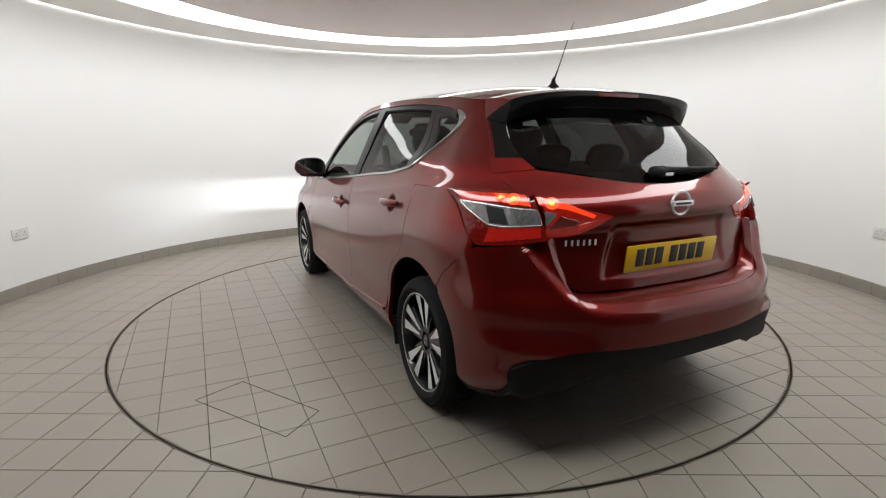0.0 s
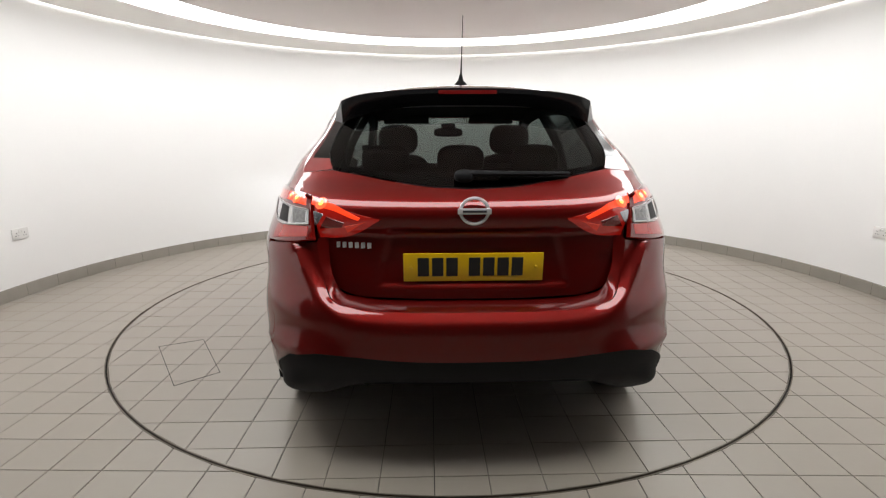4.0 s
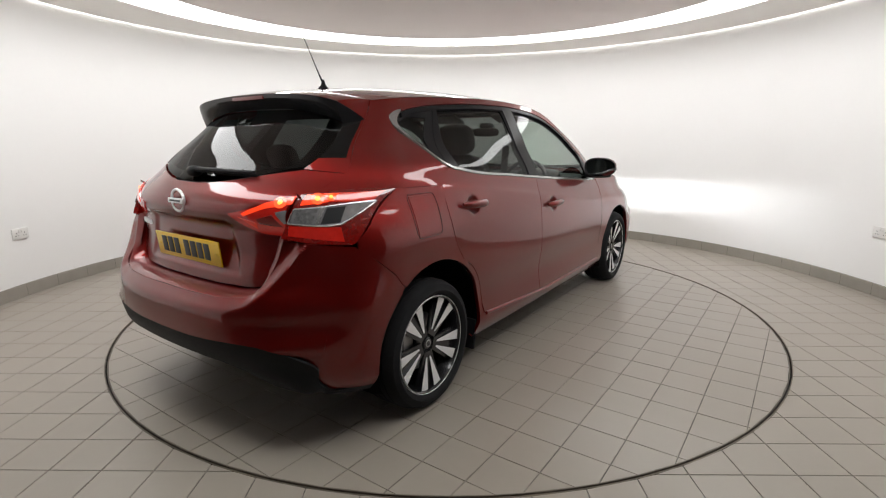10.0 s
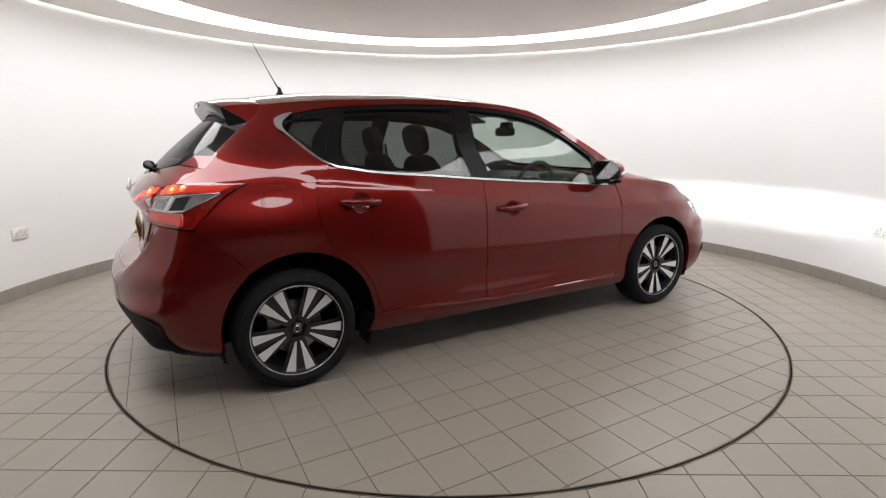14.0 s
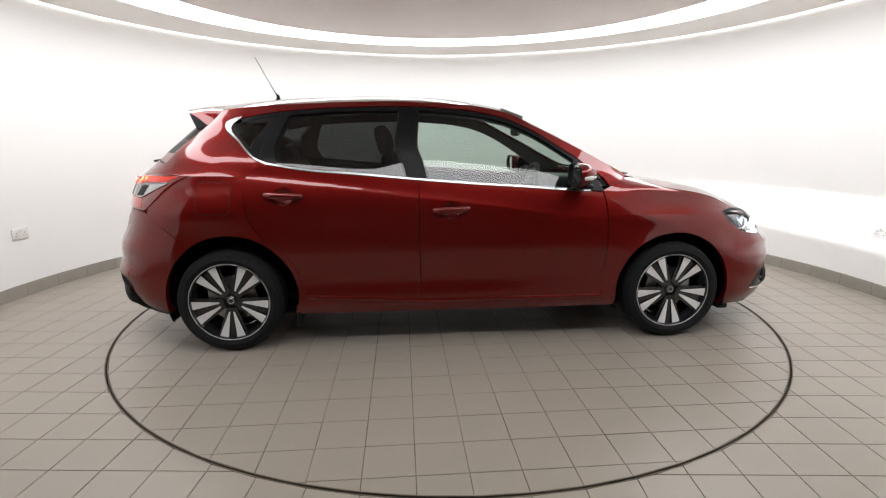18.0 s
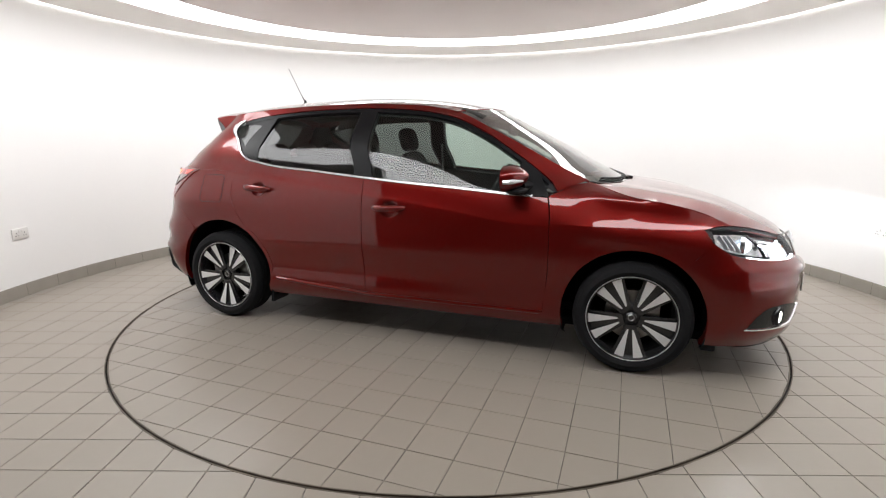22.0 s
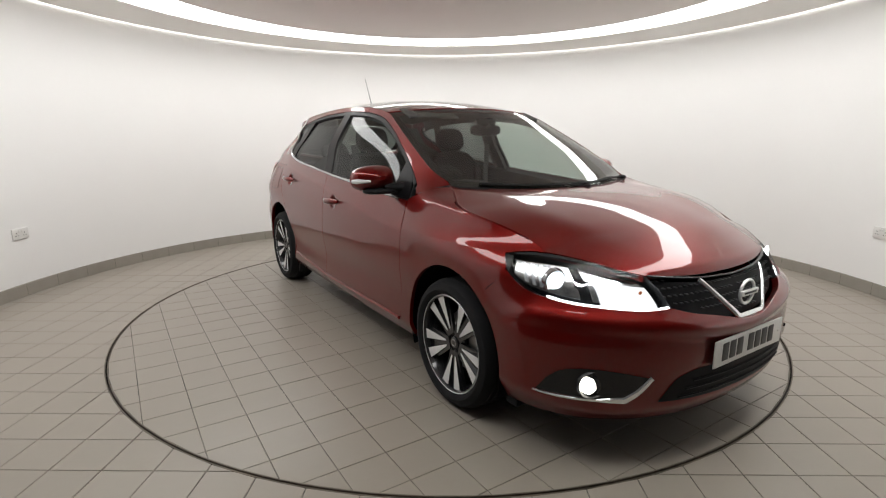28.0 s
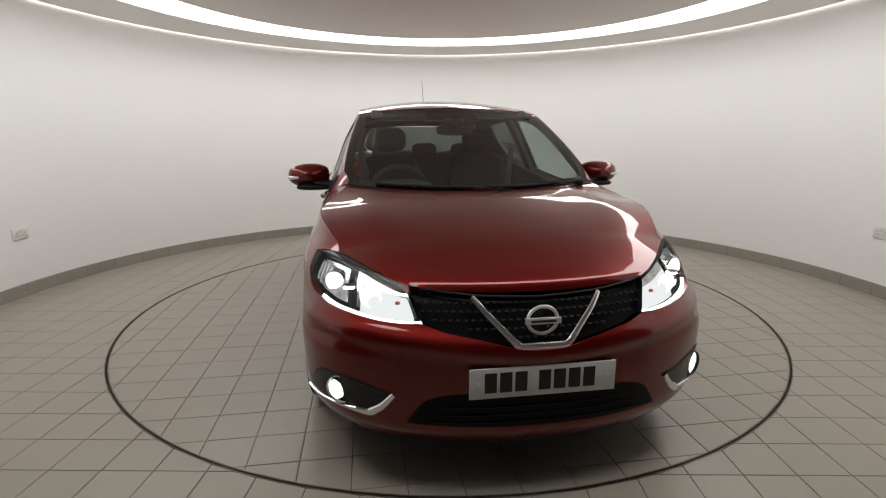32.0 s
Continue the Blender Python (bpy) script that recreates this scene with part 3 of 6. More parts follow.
def strip(geo, line, width, side, lift=0.004, n=60, slot=0, gate=False, high=0.005):
    """A raised moulding along a line on the skin."""
    c = on_skin(resample(line, n), side, gate)
    d = np.gradient(c, axis=0)
    d /= np.linalg.norm(d, axis=1, keepdims=True)
    q = resample(line, n)
    e = 2e-3
    du = on_skin(np.stack([np.clip(q[:, 0] + e, 0, 3), q[:, 1]], 1), side, gate) - on_skin(np.stack([np.clip(q[:, 0] - e, 0, 3), q[:, 1]], 1), side, gate)
    dv = on_skin(np.stack([q[:, 0], q[:, 1] + e], 1), side, gate) - on_skin(np.stack([q[:, 0], q[:, 1] - e], 1), side, gate)
    nn = np.cross(du, dv)
    nn /= np.linalg.norm(nn, axis=1, keepdims=True)
    nn *= np.where((nn[:, 1] * side + nn[:, 0] * np.sign(c[:, 0]) * 0.3) < 0, -1, 1)[:, None]
    w = np.cross(d, nn)
    width = np.broadcast_to(np.asarray(width, float), (n + 1,))[:, None]
    rows = [c - w * width / 2 - nn * 0.01, c - w * width / 2 + nn * lift, c - w * width * 0.32 + nn * (lift + high), c + w * width * 0.32 + nn * (lift + high), c + w * width / 2 + nn * lift, c + w * width / 2 - nn * 0.01]
    p = np.stack(rows, 1)
    return geo.add(p.reshape(-1, 3), grid_faces(n, 5), slot)


def crown(mid, edge, nu, nv, bulge=2.2, lead=2.0):
    """A surface across the car from one edge to the other: mid is (x, z), edge (x, y, z), both along u."""
    m, e = resample(mid, nu), resample(edge, nu)
    v = np.linspace(-1, 1, nv + 1)[None, :]
    a, b = np.abs(v) ** lead, np.abs(v) ** bulge
    x = m[:, 0:1] + (e[:, 0:1] - m[:, 0:1]) * a
    z = m[:, 1:2] + (e[:, 2:3] - m[:, 1:2]) * b
    y = e[:, 1:2] * v
    return np.stack([x, np.broadcast_to(y, x.shape), z], -1)


def rail_line(x0, x1, n=40, drop=0.0):
    xs = np.linspace(x0, x1, n + 1)
    zs = RAIL_Z(xs) - drop
    return np.array([skin(*px(float(x), float(z))) for x, z in zip(xs, zs)])


LAMP_TIP = (1.660, 0.790)
# the headlamp's lower and upper outline, as (side x, z) or nose (y, z)
def lamp_low():
    pts = [px(*LAMP_TIP), px(1.700, 0.735), px(1.770, 0.685), px(1.90, 0.648), px(2.03, 0.630), pf(0.44, 0.622), pf(0.40, 0.625)]
    return [tuple(p) for p in bend(pts, 36)]


def lamp_high():
    pts = [px(*LAMP_TIP), px(1.72, 0.802), px(1.785, 0.803), px(1.88, 0.790), px(1.97, 0.765), pf(0.475, 0.742), pf(0.44, 0.735)]
    return [tuple(p) for p in bend(pts, 36)]


def gate_line(z0=1.0, n=24):
    """The shut line between tailgate and rear pillar, from the lamp up to the roof."""
    pts = [(-1.815, 1.036), (-1.771, 1.061), (-1.691, 1.104), (-1.605, 1.195), (-1.518, 1.274), (-1.458, 1.330), (-1.414, 1.378), (-1.39, float(RAIL_Z(-1.39)))]
    return [px(x, z) for x, z in bend(pts, n) if z >= z0]


def door_skin(geo, low, high, start, end, side, hx, hz):
    """A door's outer panel, with a scoop behind the handle at (hx, hz)."""
    q = coons(low, high, start, end, 130, 80)
    p, n = on_skin(q, side), skin_normal(q, side)
    r = np.hypot((p[..., 0] - hx) / 0.056, (p[..., 2] - hz + 0.004) / 0.046)
    d = np.clip((1.0 - r) / 0.55, 0, 1)
    return sheet(geo, p - n * (0.026 * d * d * (3 - 2 * d))[..., None], normals=n)


def build_body():
    for side in (-1, 1):
        # front wing: below the lamp's tip, above it to the bonnet's edge
        g = Geo()
        low = [px(x, 0.225) for x in np.linspace(0.893, 0.99, 6)] + arch(ARCH_F, 194, 47)
        tipline = [px(x, 0.79) for x in np.linspace(0.904, LAMP_TIP[0], 40)]
        gap_up = sl([(ARCH_F[0] + ARCH_F[2] * math.cos(radians(47)), ARCH_F[1] + ARCH_F[2] * math.sin(radians(47))), (1.62, 0.64), (1.672, 0.69), (1.698, 0.735), (1.678, 0.765), LAMP_TIP])
        front = sl([(0.893, 0.225), (0.885, 0.30), (0.905, 0.52), (0.905, 0.74), (0.904, 0.79)])
        # from the arch outwards to the door's shut line and up to the lamp's tip
        rim = np.array(arch(ARCH_F, 194, 130, 18) + arch(ARCH_F, 130, 47, 26)[1:])
        rise, along = resample(front, 18), resample(tipline, 26)
        q = fill(rim, np.vstack([rise, along[1:]]), resample([rim[0], rise[0]], 14), resample(gap_up, 14))
        sheet(g, on_skin(q, side), sides="ul", normals=skin_normal(q, side))
        shut = [px(x, z) for x, z in bend([(0.884, 0.935), (0.95, 0.965), (1.08, 1.005), (1.21, 0.965), (1.295, 0.940), (1.45, 0.915), (1.614, 0.875), (1.70, 0.842), (1.765, 0.803)], 60)]
        nose = lamp_high()[:14]
        nose = resample(list(nose) + [shut[-1]], 20)
        panel(g, tipline, shut, sl([(0.904, 0.79), (0.898, 0.86), (0.884, 0.935)]), nose, 44, 12, side, sides="udr")
        part("front_wing", g, PAINT, CAR)
        # doors
        g = Geo()
        low = sl([(0.883, 0.298), (0.39, 0.300), (-0.222, 0.301)])
        high = [px(x, float(BELT_Z(x))) for x in np.linspace(0.881, -0.233, 40)]
        door_skin(g, low, high, sl([(0.883, 0.298), (0.903, 0.52), (0.903, 0.74), (0.9015, 0.79), (0.8955, 0.86), (0.881, float(BELT_Z(0.881)))]), sl([(-0.222, 0.301), (-0.232, 0.6), (-0.232, 0.85), (-0.233, float(BELT_Z(-0.233)))]), side, -0.045, 0.835)
        door = part("front_door", g, PAINT, CAR)
        door_handle(door, -0.045, 0.835, side, -4)
        g = Geo()
        low = sl([(-0.222, 0.301), (-0.565, 0.316), (-0.90, 0.335)])
        high = [px(x, float(BELT_Z(x))) for x in np.linspace(-0.233, -1.135, 40)]
        aft = [px(-0.90, 0.335)] + arch(ARCH_R, 10, 50, 14, 0.032) + sl([(-1.115, 0.665), (-1.19, 0.78), (-1.222, 0.92), (-1.212, 1.03), (-1.135, 1.107)], 20)
        door_skin(g, low, high, sl([(-0.222, 0.301), (-0.232, 0.6), (-0.232, 0.85), (-0.233, float(BELT_Z(-0.233)))]), aft, side, -1.0, 0.925)
        door = part("rear_door", g, PAINT, CAR)
        door_handle(door, -1.0, 0.925, side, 3)
        # sill
        g = Geo()
        panel(g, [px(x, 0.215) for x in np.linspace(0.99, -0.975, 30)], [px(x, 0.296 + 0.04 * max(0, -x - 0.2) / 0.7) for x in np.linspace(0.88, -0.90, 30)], [px(0.99, 0.215), px(0.885, 0.296)], [px(-0.975, 0.215), px(-0.955, 0.30), px(-0.90, 0.33)], 30, 4, side, sides="rl")
        sill = part("sill", g, PAINT, CAR)
        ridge = [px(x, 0.292 + 0.04 * max(0, -x - 0.2) / 0.7) for x in np.linspace(0.87, -0.89, 40)]
        part("sill_ridge", tube(Geo(), on_skin(resample(ridge, 50), side, lift=0.003), 0.010, 10), PAINT, sill)
        # rear quarter: round the arch, then the rear pillar
        g = Geo()
        inner = arch(ARCH_R, -14, 50, 20)
        outer = [px(-0.958, 0.235)] + arch(ARCH_R, 10, 50, 14, 0.032)
        panel(g, inner, outer, [inner[0], outer[0]], [inner[-1], outer[-1]], 20, 2, side, sides="lr")
        arc2 = arch(ARCH_R, 126, 50, 26)
        top = sl([(-1.524, 1.037), (-1.37, 1.034), (-1.212, 1.03)])
        aft = [arc2[0]] + sl([(-1.60, 0.69), (-1.68, 0.755), (-1.772, 0.848), (-1.72, 0.893), (-1.66, 0.953), (-1.59, 1.004), (-1.524, 1.037)], 26)
        fore = [arc2[-1], outer[-1]] + sl([(-1.115, 0.665), (-1.19, 0.78), (-1.222, 0.92), (-1.212, 1.03)], 20)
        panel(g, arc2, top, aft, fore, 30, 22, side, sides="ulrd".replace("r", ""))
        gate_edge = [px(-1.524, 1.037), px(-1.64, 1.042), px(-1.74, 1.042)] + gate_line()
        win_edge = sl([(-1.212, 1.03), (-1.135, 1.107)], 4) + sl([(-1.155, 1.12), (-1.27, 1.225), (-1.352, 1.30), (-1.350, 1.338), (-1.31, 1.360), (-1.255, 1.374)], 26) + [px(-1.20, float(RAIL_Z(-1.20)))]
        rail = [px(x, float(RAIL_Z(x))) for x in np.linspace(-1.39, -1.20, 12)]
        panel(g, top, rail, gate_edge, win_edge, 20, 26, side, sides="lr")
        part("rear_quarter", g, PAINT, CAR)
        # backing behind the joints where panels meet at the arch
        for a0, a1, grow in ((112, 140, 0.05), (-12, 18, 0.06)):
            g = Geo()
            panel(g, arch(ARCH_R, a0, a1, 8, 0.002), arch(ARCH_R, a0, a1, 8, grow), [arch(ARCH_R, a0, a0, 1, 0.002)[0], arch(ARCH_R, a0, a0, 1, grow)[0]], [arch(ARCH_R, a1, a1, 1, 0.002)[0], arch(ARCH_R, a1, a1, 1, grow)[0]], 8, 3, side, lift=-0.005, sides="")
            part("arch_backing", g, PAINT, CAR)
        # inner panel behind the corner where bonnet, wing and pillar meet
        g = Geo()
        lo_, hi_ = sl([(0.93, 0.945), (1.08, 0.965), (1.24, 0.935)], 10), sl([(0.98, 0.995), (1.08, 1.006), (1.24, 0.965)], 10)
        panel(g, lo_, hi_, [lo_[0], hi_[0]], [lo_[-1], hi_[-1]], 12, 5, side, lift=-0.006, sides="")
        part("corner_backing", g, PAINT, CAR)
        # roof rail and windscreen pillar
        g = Geo()
        xs = np.linspace(-1.255, 0.93, 70)
        low = [px(x, float(WIN_TOP(min(x, 0.9))) if x < 0.9 else 1.004 - (x - 0.9) * 1.5) for x in xs]
        xs2 = np.linspace(-1.20, 1.085, 70)
        high = [px(x, float(RAIL_Z(x)) - 0.001) for x in xs2]
        panel(g, low, high, [low[0], high[0]], [low[-1], px(1.0, 0.99), high[-1]], 70, 5, side, sides="lr")
        part("roof_rail", g, PAINT, CAR)
        build_side_glass(side)
        build_arch_liner(side)
    # roof, bonnet, windscreen
    g = Geo()
    mid = bend([(0.42, 1.436), (0.249, 1.470), (-0.036, 1.509), (-0.443, 1.527), (-0.771, 1.522), (-1.184, 1.501), (-1.44, 1.470)], 40)
    sheet(g, crown(mid, rail_line(0.30, -1.39), 40, 30, 2.3, 2.0), thick=0.03, sides="ud", gap=0.0015)
    part("roof", g, PAINT, CAR)
    g = Geo()
    mid = bend([(1.285, 0.985), (1.50, 0.957), (1.709, 0.912), (1.90, 0.853), (2.02, 0.797), (2.09, 0.761), (2.124, 0.738), (2.135, 0.712)], 60)
    e2 = [(1.085, 1.008), (1.21, 0.968), (1.295, 0.944), (1.45, 0.919), (1.614, 0.879), (1.70, 0.846), (1.765, 0.807)]
    e3 = [skin(*px(x, z)) for x, z in bend(e2, 24)]
    fr = [skin(*q) for q in lamp_high()[15:]]
    edge = np.array(list(e3) + list(fr))
    # the bonnet: its rim follows the wing and then the lamp's top, the crown rises between
    edge = resample(edge, 60)
    m = resample(mid, 60)
    v = np.linspace(-1, 1, 41)[None, :]
    w = np.linspace(0, 1, 61)[:, None]
    lead = 2.0 + 0.3 * w
    x = m[:, 0:1] + (edge[:, 0:1] - m[:, 0:1]) * np.abs(v) ** lead
    z = m[:, 1:2] + (edge[:, 2:3] - m[:, 1:2]) * np.abs(v) ** (3.2 - 0.6 * w) + 0.010 * np.sin(np.pi * np.clip(w * 1.15, 0, 1)) * np.exp(-((np.abs(v) - 0.72) / 0.14) ** 2)
    y = edge[:, 1:2] * v
    sheet(g, np.stack([x, y, z], -1), thick=0.03, gap=0.003)
    part("bonnet", g, PAINT, CAR)
    wmid = bend([(0.425, 1.433), (0.66, 1.314), (0.868, 1.209), (1.079, 1.091), (1.20, 1.026), (1.283, 0.983)], 30)
    wedge = rail_line(0.315, 1.085, 30)
    ws = crown(wmid, wedge, 30, 60, 2.2, 2.0)
    g = Geo()
    sheet(g, ws, thick=0.006, gap=0.004, lift=-0.004, sides="")
    part("windscreen", g, SCREEN_GLASS, CAR, "clear laminated windscreen")
    g = Geo()
    sheet(g, ws[:2], thick=0.004, lift=-0.0065, sides="")
    sheet(g, ws[-3:], thick=0.004, lift=-0.0065, sides="")
    for cols in (slice(0, 3), slice(-3, None)):
        sheet(g, ws[:, cols], thick=0.004, lift=-0.0068, sides="")
    part("windscreen_border", g, BAND, CAR)
    build_front(ws)
    build_rear()
    build_wheels()
    build_cabin(ws)
    build_small_parts(ws)


def door_handle(door, x, z, side, slope):
    """A pull handle across the scoop in the door skin."""
    path = []
    for u in np.linspace(-1, 1, 15):
        q = skin(*px(x + u * 0.105, z + 0.004 - u * 0.004 * slope * 0.25))
        path.append((q[0], side * (q[1] + 0.010 + 0.026 * (1 - abs(u) ** 3)), q[2]))
    part("door_handle", tube(Geo(), path, [0.009 + 0.008 * (1 - abs(u) ** 4) for u in np.linspace(-1, 1, 15)], 10, flat=1.15), PAINT, door)


def bent_glass(geo, low, high, nu, nv, side):
    """Door glass: flush at the belt, more curved than the skin towards the roof."""
    q = coons(low, high, [low[0], high[0]], [low[-1], high[-1]], nu, nv)
    n = skin_normal(q, side)
    v = np.linspace(0, 1, nv + 1)[None, :, None]
    return sheet(geo, on_skin(q, side) - n * (0.007 + 0.002 * v + 0.007 * v**2), sides="", out=(0, 0, 0.8))


def build_side_glass(side):
    # front door window, rear door window, quarter window: dark frames with glass between
    fr_low = lambda x: float(BELT_Z(x)) + 0.004
    fr_high = lambda x: float(WIN_TOP(x)) - 0.002
    # door frame film: B pillar, upper frames
    g = Geo()
    low = [px(x, fr_low(x)) for x in np.linspace(-0.178, -0.302, 8)]
    high = [px(x, fr_high(x)) for x in np.linspace(-0.232, -0.348, 8)]
    panel(g, low, high, [low[0], high[0]], [low[-1], high[-1]], 6, 14, side, lift=-0.003, thick=0.012, gap=0.001, sides="ud")
    part("door_pillar", g, PILLAR, CAR)
    # front glass outline
    T = 0.022
    g = Geo()
    xs = np.linspace(0.86, -0.180, 30)
    lowp = [px(x, fr_low(x)) for x in xs]
    hx = np.linspace(0.86, -0.234, 30)
    highp = [px(x, max(fr_high(x) - T, fr_low(x) + 0.004)) for x in hx]
    bent_glass(g, lowp, highp, 36, 14, side)
    part("front_window", g, GLASS_CLEAR, CAR, "clear door glass")
    g = Geo()
    xs = np.linspace(0.88, -0.30, 40)
    lo = [px(x, max(fr_high(x) - T, fr_low(x))) for x in xs]
    hi = [px(x, fr_high(x)) for x in xs]
    panel(g, lo, hi, [lo[0], hi[0]], [lo[-1], hi[-1]], 44, 3, side, lift=-0.003, thick=0.012, gap=0.001)
    part("window_frame", g, PILLAR, CAR)
    # mirror corner plate
    g = Geo()
    a, b = (0.885, fr_low(0.885)), (0.70, fr_low(0.70))
    panel(g, sl([a, b], 12), sl([(0.885, fr_low(0.885) + 0.01), (0.80, fr_high(0.80)), (0.715, fr_high(0.715) - 0.004)], 12), [px(*a), px(0.885, a[1] + 0.01)], sl([b, (0.715, fr_high(0.715) - 0.004)], 12), 12, 8, side, lift=-0.002, thick=0.01, gap=0.001)
    part("mirror_plate", g, PILLAR, CAR)
    # rear glass
    g = Geo()
    xs = np.linspace(-0.300, -1.035, 30)
    lowp = [px(x, fr_low(x)) for x in xs]
    highp = [px(x, fr_high(x) - T) for x in np.linspace(-0.346, -0.985, 30)]
    bent_glass(g, lowp, highp, 30, 14, side)
    part("rear_window", g, GLASS_DARK, CAR, "dark privacy door glass")
    g = Geo()
    xs = np.linspace(-0.30, -1.26, 40)
    lo = [px(x, fr_high(x) - T) for x in xs]
    hi = [px(x, fr_high(x)) for x in xs]
    panel(g, lo, hi, [lo[0], hi[0]], [lo[-1], hi[-1]], 40, 3, side, lift=-0.003, thick=0.012, gap=0.001)
    part("window_frame", g, PILLAR, CAR)
    # slanting post between rear door window and quarter window, with the small black triangle at its foot
    g = Geo()
    lowp = [px(x, fr_low(x)) for x in np.linspace(-1.035, -1.125, 6)]
    highp = [px(x, fr_high(x) - T) for x in np.linspace(-0.985, -1.02, 6)]
    panel(g, lowp, highp, [lowp[0], highp[0]], [lowp[-1], highp[-1]], 6, 12, side, lift=-0.003, thick=0.012, gap=0.001, sides="ud")
    part("window_post", g, PILLAR, CAR)
    g = Geo()
    lowp = [px(x, z) for x, z in bend([(-1.125, fr_low(-1.125)), (-1.17, 1.145), (-1.27, 1.235), (-1.335, 1.30)], 20)]
    highp = [px(x, fr_high(x) - T) for x in np.linspace(-1.02, -1.27, 20)]
    q = coons(lowp, highp, [lowp[0], highp[0]], [lowp[-1], px(-1.33, 1.33), highp[-1]], 20, 12)
    sheet(g, on_skin(q, side), lift=-0.007, sides="", normals=skin_normal(q, side))
    part("quarter_window", g, GLASS_DARK, CAR, "dark privacy quarter glass")
    g = Geo()
    for cut in (q[:5], q[15:], q[4:16, :3], q[4:16, 10:]):
        sheet(g, on_skin(cut, side), lift=-0.005, sides="", normals=skin_normal(cut, side))
    part("window_frit", g, PILLAR, CAR)
    backing = Geo()
    lo_ = [px(x, float(WIN_TOP(x)) + 0.004) for x in np.linspace(-1.285, -1.10, 12)]
    hi_ = [px(x, float(RAIL_Z(x)) - 0.002) for x in np.linspace(-1.285, -1.10, 12)]
    panel(backing, lo_, hi_, [lo_[0], hi_[0]], [lo_[-1], hi_[-1]], 12, 5, side, lift=-0.004, sides="")
    part("pillar_inner", backing, PAINT, CAR)
    # bright trims
    g = Geo()
    strip(g, [px(x, float(BELT_Z(x)) + 0.002) for x in np.linspace(0.80, -1.10, 70)], 0.017, side, 0.002)
    tail = [px(x, z) for x, z in bend([(-1.10, float(BELT_Z(-1.10)) + 0.003), (-1.155, 1.128), (-1.27, 1.232), (-1.325, 1.284)], 60)]
    wid = np.interp(np.linspace(0, 1, 61), [0, 0.5, 1.0], [0.015, 0.015, 0.020])
    strip(g, tail, wid, side, 0.002, n=60)
    outer = [px(x, z) for x, z in bend([(-1.322, 1.270), (-1.350, 1.302), (-1.352, 1.332), (-1.318, 1.356), (-1.262, 1.372)], 24)]
    inner = [px(x, z) for x, z in bend([(-1.308, 1.280), (-1.318, 1.305), (-1.312, 1.322), (-1.296, 1.340), (-1.260, 1.366)], 24)]
    panel(g, outer, inner, [outer[0], inner[0]], [outer[-1], inner[-1]], 24, 4, side, lift=0.004, thick=0.01, gap=0.0005)
    part("window_trim", g, SATIN_CHROME, CAR, "bright chrome window trim")


def build_arch_liner(side):
    for (cx, cz, r), inner in ((ARCH_F, 0.56), (ARCH_R, 0.56)):
        g = Geo()
        vs, n = [], 40
        prof = [(r + 0.004, 0.835), (r + 0.02, 0.80), (r + 0.02, inner), (0.02, inner)]
        for i in range(n + 1):
            a = radians(-25 + 230 * i / n)
            for rr, yy in prof:
                vs.append((cx + rr * math.cos(a), side * yy, max(cz + rr * math.sin(a), 0.19)))
        g.add(vs, grid_faces(n, 3))
        part("arch_liner", g, UNDER, CAR)


def plate(root_name, at, yaw, mat, w=0.514, h=0.108, lean=0.0):
    """A number plate with dark marks and two fixing screws."""
    m = Matrix.Translation(at) @ Matrix.Rotation(yaw, 4, "Z") @ Matrix.Rotation(lean, 4, "Y")
    ob = part(root_name, box(Geo(), (0.006, w, h), (0, 0, 0), 0.0025).moved(m), mat, CAR)
    x = -w / 2 + 0.058
    for i in range(7):
        if i == 3:
            x += 0.030
        wd = 0.042
        part("bar", box(Geo(), (0.0024, wd, h * 0.66), (0.0036, x + wd / 2 - 0.006, 0.002), 0.0008).moved(m), PLATE_BLACK, ob)
        x += wd + 0.0105
    for sy in (-1, 1):
        part("screw", lathe(Geo(), [(0.0001, 0.0055), (0.005, 0.005), (0.0065, 0.0025)], 12, m=m @ Matrix.Translation((0, sy * (w / 2 - 0.028), 0.0)) @ Matrix.Rotation(math.pi / 2, 4, "Y")), mat, ob)
    return ob


def badge(name, at, yaw, size, lean=0.0):
    """A round badge: a chrome ring and a cross bar."""
    m = Matrix.Translation(at) @ Matrix.Rotation(yaw, 4, "Z") @ Matrix.Rotation(lean, 4, "Y")
    ring = [(0, size * math.cos(a), size * 0.92 * math.sin(a)) for a in np.linspace(0, 2 * math.pi, 40, endpoint=False)]
    ob = part(name, tube(Geo(), ring, size * 0.12, 8, closed=True, up=(1, 0, 0)).moved(m), BADGE, CAR, "chrome ring badge with a cross bar")
    part("badge_bar", box(Geo(), (0.012, size * 2.4, size * 0.42), (0.008, 0, 0), 0.003).moved(m), BADGE, ob)
    part("badge_mark", box(Geo(), (0.002, size * 1.7, size * 0.16), (0.0145, 0, 0), 0.0006).moved(m), TRIM_GREY, ob)
    return ob


